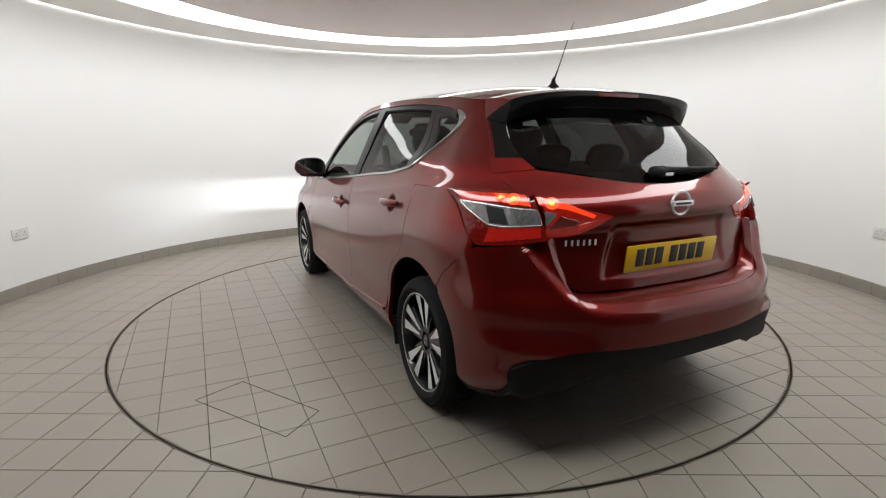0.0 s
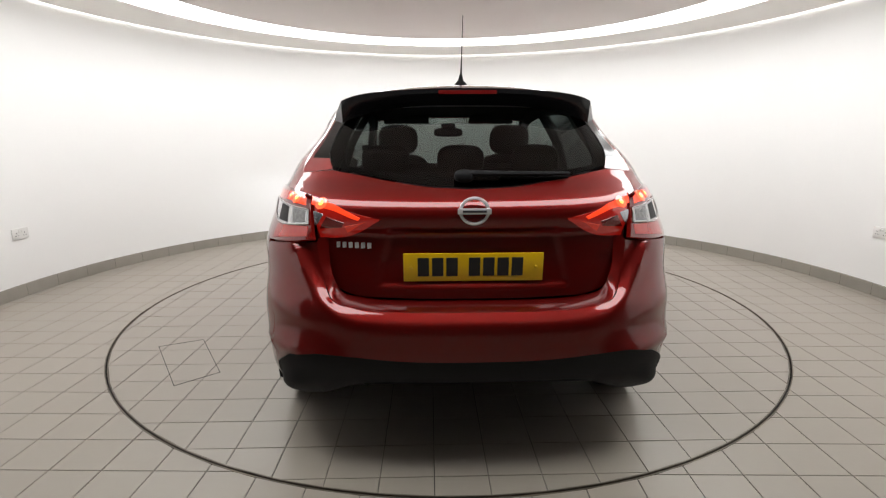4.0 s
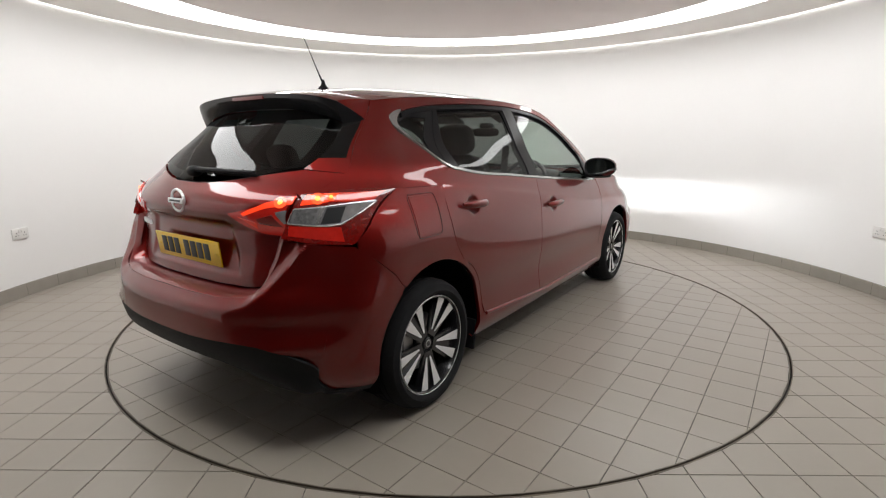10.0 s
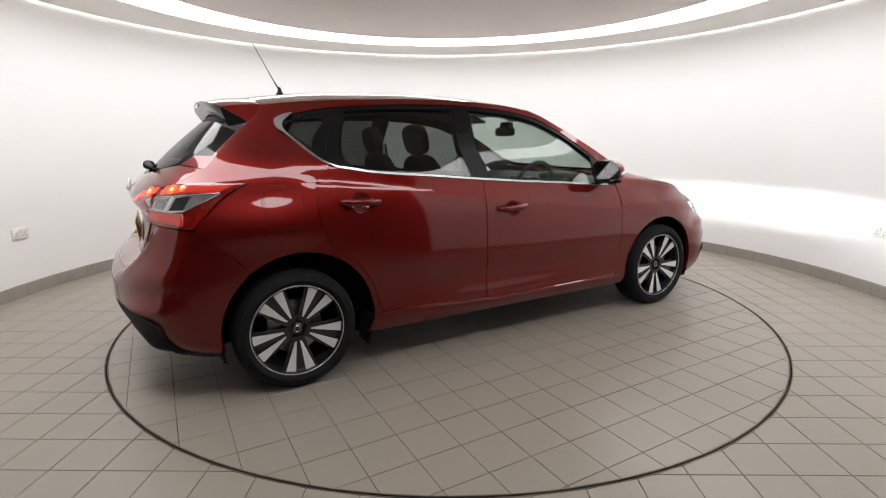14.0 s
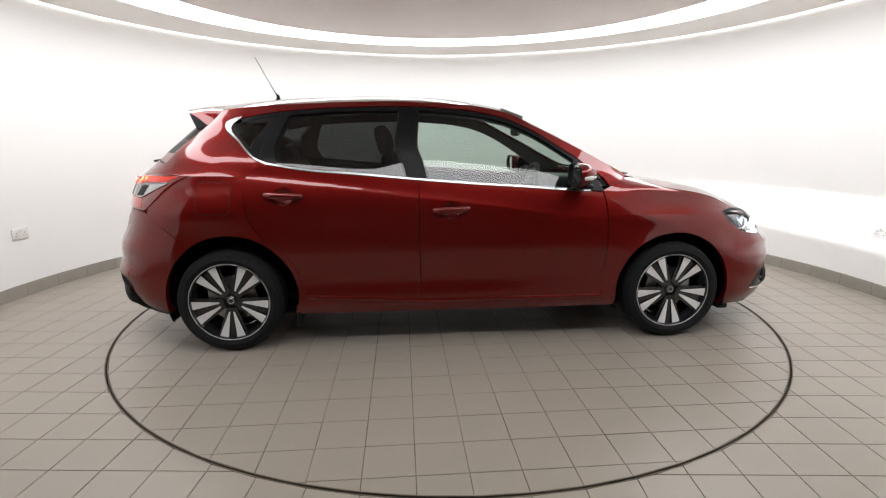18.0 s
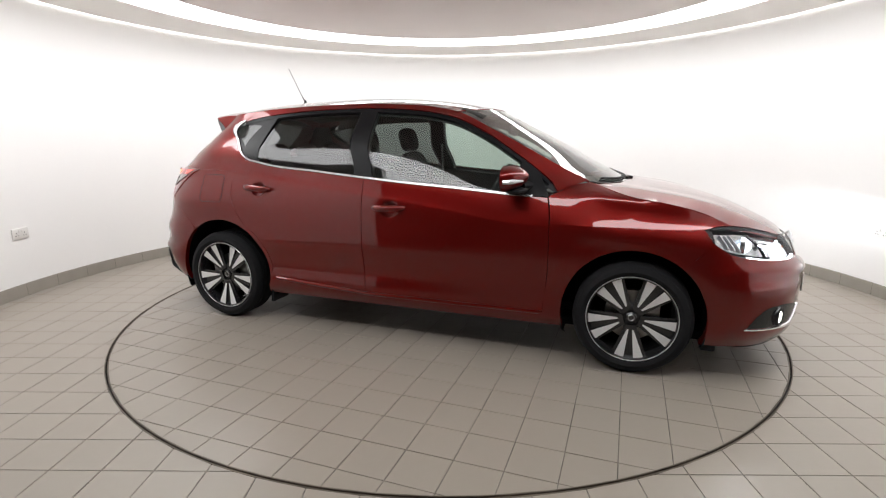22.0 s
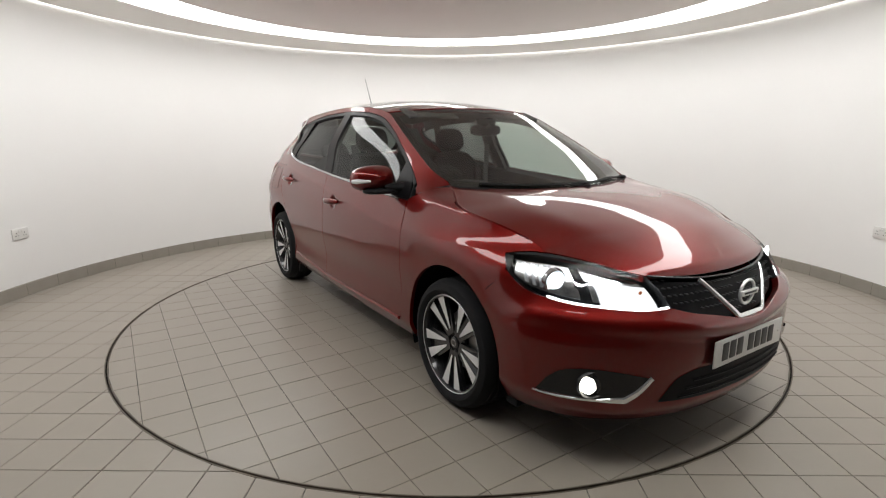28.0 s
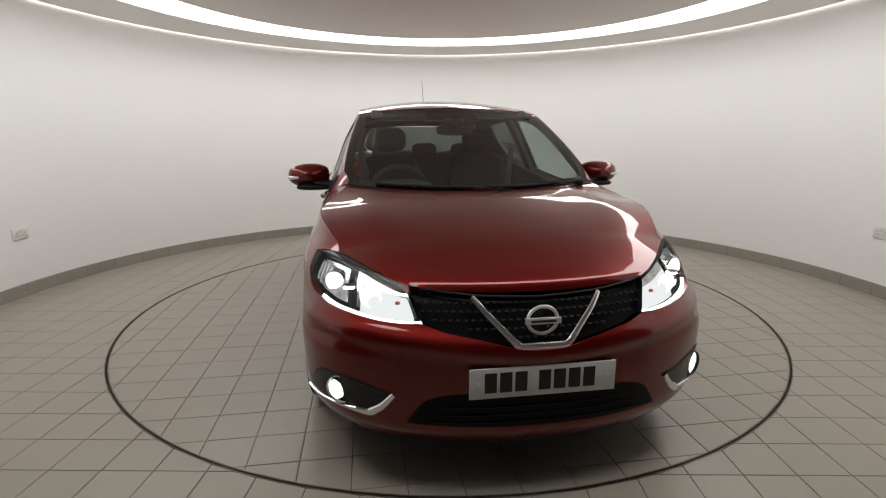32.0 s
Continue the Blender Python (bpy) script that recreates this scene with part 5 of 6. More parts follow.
    tgt = np.array([skin(*pr(float(y), float(z), True), True) * np.array([1, sg, 1]) for y, z, sg in zip(yt, zt, np.sign(v))]) + np.array([-0.004, 0, 0])
    lip = back + np.array([0.003, 0, -0.019])
    mid_ = back * 0.62 + tgt * 0.38 + np.array([0.0, 0, -0.012])
    bay = back * 0.30 + tgt * 0.70 + np.array([0.0, 0, -0.004])
    under = np.array([back + np.array([0, 0, -0.001]), lip, mid_, bay, tgt])
    g = sheet(Geo(), under, sides="", out=(-1.5, 0, 1.60))
    # closes each end from the cheek's lower edge to the underside
    for k, foot in zip((0, -1), feet):
        c = resample(under[:, k], 9)[::-1]
        sheet(g, np.stack([foot + np.array([0, 0, -0.001]), c]), sides="", out=(-1.5, 0, 1.60))
    part("spoiler_underside", g, BLACK_GLOSS, sp, "gloss black spoiler underside")
    part("brake_lamp", box(Geo(), (0.010, 0.24, 0.016), (-1.643, 0, 1.424), 0.004), RED_DARK, sp, "dark red high brake lamp")
    # tail lamps: an outer half on the wing, an inner half on the tailgate
    for side in (-1, 1):
        tip = px(-1.524, 1.038)
        lo = bend([pr(0.590, 0.872), pr(0.68, 0.857), px(-1.778, 0.845)], 14).tolist() + bend([px(-1.765, 0.855), px(-1.72, 0.90), px(-1.66, 0.96), px(-1.59, 1.01), tip], 20).tolist()
        hi = bend([pr(0.607, 1.030), px(-1.75, 1.043), px(-1.64, 1.046), tip], 30).tolist()
        q = coons(lo, hi, [lo[0], hi[0]], [tip, tip], 36, 14)
        g = sheet(Geo(), on_skin(q, side, lift=0.005), sides="udlr", thick=0.02)
        lamp = part("tail_lamp", g, RED_LENS, CAR, "red and clear tail lamp, its upper strip lit")
        part("lit_strip", lens([(2.506, .990), (2.387, 1.002)], [(2.487, 1.028), (2.350, 1.033)], side, 0.0068), TAIL_LIT, lamp)
        part("dim_strip", lens([(2.385, 1.002), (2.190, 1.001)], [(2.349, 1.033), (2.130, 1.034)], side, 0.0066), TAIL_MID, lamp)
        part("lower_lens", lens([(2.560, .882), (2.335, .858)], [(2.555, .918), (2.345, .911)], side, 0.0062), RED_LIT, lamp)
        clear_low = [(2.556, .925), (2.475, .919), (2.403, .915), (2.342, .920), (2.243, .963), (2.173, .997)]
        clear_high = [(2.531, .977), (2.431, .982), (2.305, .993), (2.240, .996), (2.173, .999)]
        part("reversing_lens", lens(clear_low, clear_high, side, 0.0072, 40, 8), TAIL_CLEAR, lamp, "clear reversing lens")
        rim_q = resample(clear_low + clear_high[::-1] + clear_low[:1], 90)
        part("lens_frame", tube(Geo(), on_skin(rim_q, side, lift=0.0085), 0.0032, 6), SATIN_CHROME, lamp, "chrome lens frame")
        part("lens_bar", lens([(2.452, .918), (2.438, .917)], [(2.420, .982), (2.402, .983)], side, 0.0085, 4, 8), SATIN_CHROME, lamp)
        part("lens_facet", lens([(2.428, .922), (2.345, .926)], [(2.395, .979), (2.312, .986)], side, 0.0080, 8, 8), HEAD_BLACK, lamp)
        part("lens_facet", lens([(2.535, .930), (2.462, .924)], [(2.517, .972), (2.430, .977)], side, 0.0078, 8, 8), LENS_GREY, lamp)
        for at, big in (((2.435, 1.013), 1.0), ((2.380, 1.018), 0.7)):
            at = np.array([[at]])
            tail_bulb(lamp, on_skin(at, side, lift=0.0085)[0, 0], skin_normal(at, side)[0, 0], big)
        lo = [pr(y, z, True) for y, z in bend([(0.340, 0.950), (0.40, 0.912), (0.46, 0.883), (0.572, 0.872)], 24)]
        hi = [pr(y, z, True) for y, z in bend([(0.340, 0.956), (0.42, 0.972), (0.50, 0.994), (0.592, 1.026)], 24)]
        q = coons(lo, hi, [lo[0], hi[0]], [lo[-1], hi[-1]], 30, 12)
        part("tail_lamp_inner", sheet(Geo(), on_skin(q, side, True, lift=0.006), sides="udlr", thick=0.02), RED_LIT, lamp)
        part("lit_strip", lens([(2.741, .949), (2.645, .979), (2.536, .996)], [(2.748, .958), (2.644, .999), (2.528, 1.022)], side, 0.0078, 24, 4, True), TAIL_LIT, lamp)
        part("dim_strip", lens([(2.752, .936), (2.712, .900)], [(2.768, .946), (2.700, .926)], side, 0.0072, 8, 4, True), TAIL_MID, lamp)
        part("dark_lens", lens([(2.690, .922), (2.602, .912)], [(2.695, .940), (2.622, .958)], side, 0.0072, 8, 6, True), RED_DARK, lamp)
        part("reversing_lens", lens([(2.606, .962), (2.590, .926), (2.582, .925)], [(2.603, .966), (2.575, .972), (2.557, .973)], side, 0.0080, 10, 5, True), TAIL_CLEAR, lamp)
        at = np.array([[(2.585, 1.000)]])
        tail_bulb(lamp, on_skin(at, side, True, lift=0.009)[0, 0], skin_normal(at, side, True)[0, 0], 1.0)
    badge("rear_badge", (-2.018, 0, 0.985), math.pi, 0.050, 0.0)
    plate("rear_plate", (-2.0, 0, 0.776), math.pi, PLATE_YELLOW, lean=0.10)
    # six small chrome marks
    for i in range(6):
        y = 0.500 - i * 0.0235
        c0 = skin(*pr(y, 0.852, True), True)
        m = Matrix.Translation((c0[0] - 0.0025, c0[1], c0[2])) @ Matrix.Rotation(0.45, 4, "Z")
        part("badge_mark", box(Geo(), (0.004, 0.0165, 0.022), (0, 0, 0), 0.0015).moved(m), BADGE, gate)
    # rear wiper
    base = skin(*pr(0.03, 1.09, True), True)
    g = Geo()
    path = []
    for u in np.linspace(0, 1, 16):
        c0 = skin(*pr(max(0.02, 0.36 * u), 1.100 - 0.004 * u, True), True)
        path.append((c0[0] - 0.026 + 0.006 * u, 0.03 - c0[1] * 1.1, c0[2] + 0.012))
    tube(g, path, np.interp(np.linspace(0, 1, 16), [0, 0.15, 1], [0.020, 0.015, 0.009]), 10, flat=0.8)
    w = part("rear_wiper", g, BLACK_TRIM, CAR)
    part("wiper_pivot", blob(Geo(), (0.06, 0.075, 0.05), (base[0] - 0.010, 0.03, 1.102), 2.4, 16, 10), BLACK_TRIM, w)
    part("wiper_blade", tube(Geo(), [(p[0] + 0.018, p[1], p[2] - 0.014) for p in path[5:]], 0.007, 6), RUBBER, w)
    # tailgate crease moulding edge and opener
    part("gate_opener", box(Geo(), (0.02, 0.14, 0.012), (-1.985, 0, 0.916), 0.004), BLACK_TRIM, gate)


def build_wheels():
    """Four wheels: tyre, rim barrel, ten machined blades in pairs, hub, bolts and brake disc."""
    first = None
    for x, side in ((1.35, -1), (-1.35, -1), (1.35, 1), (-1.35, 1)):
        # local z points outwards
        m = Matrix.Translation((x, side * 0.750, 0.306)) @ Matrix.Rotation(radians(90 if side < 0 else -90), 4, "X")
        if first is None:
            barrel = [(0.2285, 0.085), (0.233, 0.092), (0.229, 0.097), (0.2225, 0.094), (0.2175, 0.080), (0.209, 0.05), (0.192, -0.02), (0.196, -0.10)]
            rim = part("wheel", lathe(Geo(), barrel, 64), WHEEL_DARK, CAR, "two-tone machined alloy wheel")
            prof = [(0.208, -0.105), (0.222, -0.110), (0.255, -0.112), (0.283, -0.104), (0.297, -0.086)]
            for c in (-0.055, -0.018, 0.018, 0.055):
                prof += [(0.3058, c - 0.012), (0.3058, c - 0.004), (0.2995, c - 0.0035), (0.2995, c + 0.0035), (0.3058, c + 0.004)]
            prof += [(0.297, 0.086), (0.285, 0.103), (0.262, 0.110), (0.258, 0.1125), (0.253, 0.1105), (0.243, 0.106), (0.232, 0.094), (0.226, 0.088)]
            tyre = part("tyre", lathe(Geo(), prof, 72), RUBBER, rim)
            part("rim_edge", lathe(Geo(), [(0.2275, 0.0955), (0.230, 0.0985), (0.233, 0.0955), (0.233, 0.091)], 64), MACHINED, rim, "bright machined rim edge")
            for k in range(5):
                ax = radians(-90 + 72 * k)
                g = Geo()
                # dark web behind each pair
                prism(g, [(0.05 * math.cos(a), 0.05 * math.sin(a)) for a in (ax - 0.6, ax + 0.6)] + [(0.215 * math.cos(a), 0.215 * math.sin(a)) for a in (ax + 0.40, ax + 0.2, ax, ax - 0.2, ax - 0.40)], 0.016, Matrix.Translation((0, 0, 0.052)))
                part("spoke_web", g, WHEEL_DARK, rim)
                for sg in (-1, 1):
                    a1, a2 = ax + sg * radians(6.5), ax + sg * radians(19.5)
                    b1, b2 = ax + sg * radians(7.5), ax + sg * radians(14.5)
                    r0, r1 = 0.066, 0.2270
                    out4 = [(r0 * math.cos(b1), r0 * math.sin(b1)), (r1 * math.cos(a1), r1 * math.sin(a1)), (r1 * math.cos((a1 + a2) / 2), r1 * math.sin((a1 + a2) / 2)), (r1 * math.cos(a2), r1 * math.sin(a2)), (r0 * math.cos(b2) * 1.05, r0 * math.sin(b2) * 1.05)]
                    if sg < 0:
                        out4 = out4[::-1]
                    n = len(out4)
                    zs = [0.086 if math.hypot(*p) > 0.15 else 0.070 for p in out4]
                    g = Geo()
                    g.add([(p[0], p[1], z) for p, z in zip(out4, zs)] + [(p[0] * 1.0, p[1], z - 0.026) for p, z in zip(out4, zs)],
                          [tuple(range(n))], 0)
                    g.f += [(i, n + i, n + (i + 1) % n, (i + 1) % n) for i in range(n)]
                    g.m += [1] * n
                    part("spoke", g, [MACHINED, WHEEL_DARK], rim, "machined silver blade", smooth=20)
            part("hub", lathe(Geo(), [(0.0005, 0.070), (0.024, 0.070), (0.029, 0.066), (0.031, 0.058), (0.042, 0.054), (0.060, 0.054), (0.066, 0.050), (0.070, 0.03)], 40), WHEEL_DARK, rim)
            part("cap_ring", lathe(Geo(), [(0.013, 0.0705), (0.0145, 0.0716), (0.0165, 0.0716), (0.018, 0.0705)], 24), SATIN_CHROME, rim)
            for k in range(5):
                a = radians(-90 + 72 * k)
                part("wheel_bolt", lathe(Geo(), [(0.0005, 0.063), (0.006, 0.063), (0.0085, 0.060), (0.0095, 0.0585), (0.0125, 0.0585), (0.0125, 0.045)], 14, m=Matrix.Translation((0.047 * math.cos(a), 0.047 * math.sin(a), 0))), BLACK_GLOSS, rim)
            part("brake_disc", lathe(Geo(), [(0.06, 0.0), (0.068, 0.012), (0.137, 0.012), (0.140, 0.008), (0.140, -0.01)], 48), DISC_STEEL, rim)
            g = Geo()
            box(g, (0.07, 0.11, 0.06), (0.105, 0.02, 0.010), 0.012)
            part("brake_caliper", g, DISC_STEEL, rim)
            part("wheel_back", lathe(Geo(), [(0.0005, -0.05), (0.19, -0.05)], 40), UNDER, rim)
            rim.matrix_basis = m
            first = rim
        else:
            w = copy_thing(first, m)
            if x < 0:
                # the rear calipers sit behind the axle
                for o in w.children:
                    if o.name.startswith("brake_caliper"):
                        o.matrix_basis = Matrix.Rotation(math.pi, 4, "Y") @ Matrix.Translation((0, 0, -0.02))


def seat(y, x0, rest_tilt=-14):
    """A front seat: cushion, backrest, side bolsters and headrest."""
    rot = Matrix.Rotation(radians(rest_tilt), 4, "Y")
    s = part("seat", blob(Geo(), (0.52, 0.48, 0.16), (x0, y, 0.55), 4), FABRIC, CAR, "dark cloth front seat")
    g = Geo()
    blob(g, (0.13, 0.46, 0.62), (x0 - 0.30, y, 0.84), 3.6, m=rot)
    for sg in (-1, 1):
        blob(g, (0.15, 0.09, 0.50), (x0 - 0.275, y + sg * 0.20, 0.80), 3.0, m=rot)
    part("backrest", g, FABRIC, s)
    g = Geo()
    blob(g, (0.10, 0.255, 0.19), (x0 - 0.395, y, 1.235), 3.0, m=rot)
    part("headrest", g, FABRIC, s)
    for sg in (-1, 1):
        part("headrest_post", tube(Geo(), [(x0 - 0.355, y + sg * 0.06, 1.08), (x0 - 0.385, y + sg * 0.06, 1.20)], 0.007, 8), CHROME, s)


def build_cabin(ws):
    for y in (-0.36, 0.36):
        seat(y, -0.05)
    b = part("rear_bench", blob(Geo(), (0.50, 1.26, 0.18), (-0.72, 0, 0.56), 5), FABRIC, CAR, "dark cloth rear bench")
    part("backrest", blob(Geo(), (0.14, 1.26, 0.60), (-1.06, 0, 0.82), 5, m=Matrix.Rotation(radians(-18), 4, "Y")), FABRIC, b)
    for y in (-0.38, 0.0, 0.38):
        part("headrest", blob(Geo(), (0.09, 0.24, 0.15), (-1.185, y, 1.135), 3.0, m=Matrix.Rotation(radians(-18), 4, "Y")), FABRIC, b)
    # dashboard with hood and centre stack
    g = Geo()
    rows = []
    for x, z in ((1.12, 0.955), (0.98, 0.965), (0.84, 0.958), (0.74, 0.93), (0.70, 0.87), (0.72, 0.76), (0.78, 0.62)):
        rows.append([(x + 0.03 * (1 - (y / 0.7) ** 2), y * min(1.0, 0.66 / 0.70 if x > 1.05 else 1.0), z - 0.012 * (y / 0.7) ** 2) for y in np.linspace(-0.70, 0.70, 30)])
    sheet(g, np.array(rows), sides="", out=(1.2, 0, 0.5))
    dash = part("dashboard", g, TRIM_GREY, CAR)
    part("binnacle", blob(Geo(), (0.20, 0.36, 0.10), (0.76, -0.36, 0.955), 3), TRIM_GREY, dash)
    part("centre_stack", box(Geo(), (0.10, 0.24, 0.34), (0.70, 0, 0.78), 0.02), BLACK_GLOSS, dash)
    part("air_vent", box(Geo(), (0.03, 0.12, 0.05), (0.695, -0.60, 0.885), 0.01), SATIN_CHROME, dash)
    part("air_vent", box(Geo(), (0.03, 0.12, 0.05), (0.695, 0.60, 0.885), 0.01), SATIN_CHROME, dash)
    part("centre_console", box(Geo(), (0.75, 0.20, 0.26), (0.28, 0, 0.50), 0.03), TRIM_GREY, CAR)
    part("gear_lever", tube(Geo(), [(0.42, 0, 0.62), (0.40, 0, 0.74)], [0.014, 0.026], 10), BLACK_GLOSS, CAR)
    # steering wheel, on the car's right
    rot = Matrix.Translation((0.50, -0.36, 0.905)) @ Matrix.Rotation(radians(-66), 4, "Y")
    ring = [(0.182 * math.cos(a), 0.182 * math.sin(a), 0) for a in np.linspace(0, 2 * math.pi, 44, endpoint=False)]
    sw = part("steering_wheel", tube(Geo(), ring, 0.0155, 10, closed=True).moved(rot), TRIM_GREY, CAR)
    part("steering_boss", blob(Geo(), (0.15, 0.17, 0.06), (0, 0, -0.015), 3).moved(rot), TRIM_GREY, sw)
    for near, tip, mat in (((0.05, 0, 0), (0, 0.175, 0), TRIM_GREY), ((-0.05, 0, 0), (0, -0.175, 0), TRIM_GREY), ((-0.04, 0, 0), (-0.175, 0, 0), SATIN_CHROME)):
        part("steering_spoke", tube(Geo(), [near, tip], 0.014, 8, flat=0.6).moved(rot), mat, sw)
    part("steering_column", tube(Geo(), [(0.51, -0.36, 0.89), (0.78, -0.36, 0.80)], 0.045, 12), TRIM_GREY, dash)
    # floor, door linings, pillar linings, roof lining, parcel shelf
    part("cabin_floor", box(Geo(), (2.6, 1.40, 0.05), (-0.25, 0, 0.30), 0.01), UNDER, CAR)
    part("bulkhead", box(Geo(), (0.04, 1.30, 0.66), (1.06, 0, 0.62), 0.01), UNDER, CAR)
    part("boot_trim", box(Geo(), (0.70, 1.15, 0.42), (-1.55, 0, 0.60), 0.03), UNDER, CAR)
    part("parcel_shelf", box(Geo(), (0.55, 1.16, 0.025), (-1.50, 0, 1.015), 0.008), TRIM_GREY, CAR)
    for side in (-1, 1):
        g = Geo()
        xs = np.linspace(0.90, -1.10, 40)
        lo = [px(x, 0.36 if x > -0.86 else 0.76) for x in xs]
        hi = [px(x, float(BELT_Z(x)) - 0.004) for x in xs]
        q = coons(lo, hi, [lo[0], hi[0]], [lo[-1], hi[-1]], 30, 8)
        p = on_skin(q, side, lift=-0.065)
        sheet(g, p, sides="", out=None)
        sheet(g, np.stack([on_skin(resample(hi, 30), side, lift=-0.065), on_skin(resample(hi, 30), side, lift=-0.012)]), sides="", out=None)
        part("door_lining", g, TRIM_GREY, CAR)
        g = Geo()
        xs = np.linspace(-1.25, 0.95, 50)
        lo = [px(x, float(WIN_TOP(min(x, 0.9))) - 0.035 - (0.09 * (x - 0.9) if x > 0.9 else 0)) for x in xs]
        hi = [px(x, float(RAIL_Z(x)) - 0.004) for x in np.linspace(-1.22, 1.06, 50)]
        sheet(g, on_skin(coons(lo, hi, [lo[0], hi[0]], [lo[-1], hi[-1]], 50, 4), side, lift=-0.028), sides="", out=None)
        lo = [px(x, float(BELT_Z(x))) for x in (-0.17, -0.31)]
        hi = [px(x, float(WIN_TOP(x))) for x in (-0.225, -0.355)]
        sheet(g, on_skin(coons(lo, hi, [lo[0], hi[0]], [lo[1], hi[1]], 4, 10), side, lift=-0.035), sides="udlr", thick=0.03, out=None)
        lo = [px(x, z) for x, z in ((-1.30, 1.02), (-1.68, 1.03))]
        hi = [px(x, z) for x, z in ((-1.34, 1.37), (-1.46, 1.37))]
        sheet(g, on_skin(coons(lo, hi, [px(-1.30, 1.02), px(-1.16, 1.10), px(-1.34, 1.28), hi[0]], [lo[1], hi[1]], 6, 14), side, lift=-0.035), sides="", out=None)
        lo = [px(x, z) for x, z in ((-1.00, 1.075), (-1.17, 1.12))]
        hi = [px(x, z) for x, z in ((-0.97, 1.39), (-1.04, 1.39))]
        sheet(g, on_skin(coons(lo, hi, [lo[0], hi[0]], [lo[1], hi[1]], 3, 10), side, lift=-0.03), sides="", out=None)
        part("pillar_lining", g, LINING, CAR)
    mid = bend([(0.42, 1.415), (0.249, 1.442), (-0.036, 1.476), (-0.443, 1.490), (-0.771, 1.486), (-1.184, 1.468), (-1.43, 1.440)], 40)
    e = rail_line(0.30, -1.40)
    e[:, 1] -= 0.02
    e[:, 2] -= 0.022
    part("roof_lining", sheet(Geo(), crown(mid, e, 24, 20, 2.3, 2.0), sides="", out=None), HEADLINER, CAR)
    part("rear_view_mirror", blob(Geo(), (0.035, 0.24, 0.07), (0.51, 0, 1.295), 3.5), BLACK_TRIM, CAR)
    part("mirror_stalk", tube(Geo(), [(0.53, 0, 1.31), (0.575, 0, 1.33)], 0.018, 8), BLACK_TRIM, CAR)
    part("rain_sensor", blob(Geo(), (0.07, 0.12, 0.05), (0.525, 0, 1.345), 3), BLACK_TRIM, CAR)
    for y in (-0.34, 0.34):
        part("sun_visor", box(Geo(), (0.15, 0.36, 0.018), (0.37, y, 1.395), 0.007, m=Matrix.Rotation(radians(20), 4, "Y")), HEADLINER, CAR)
    for side in (-1, 1):
        part("seat_belt", tube(Geo(), [(-0.24, side * 0.60, 1.20), (-0.22, side * 0.57, 0.95), (-0.12, side * 0.52, 0.62)], 0.024, 8, flat=0.15, up=(1, 0, 0)), TRIM_GREY, CAR)


LINING = material("pillar_lining_grey", (0.045, 0.045, 0.047), 0.7, vary=0.08, scale=40)


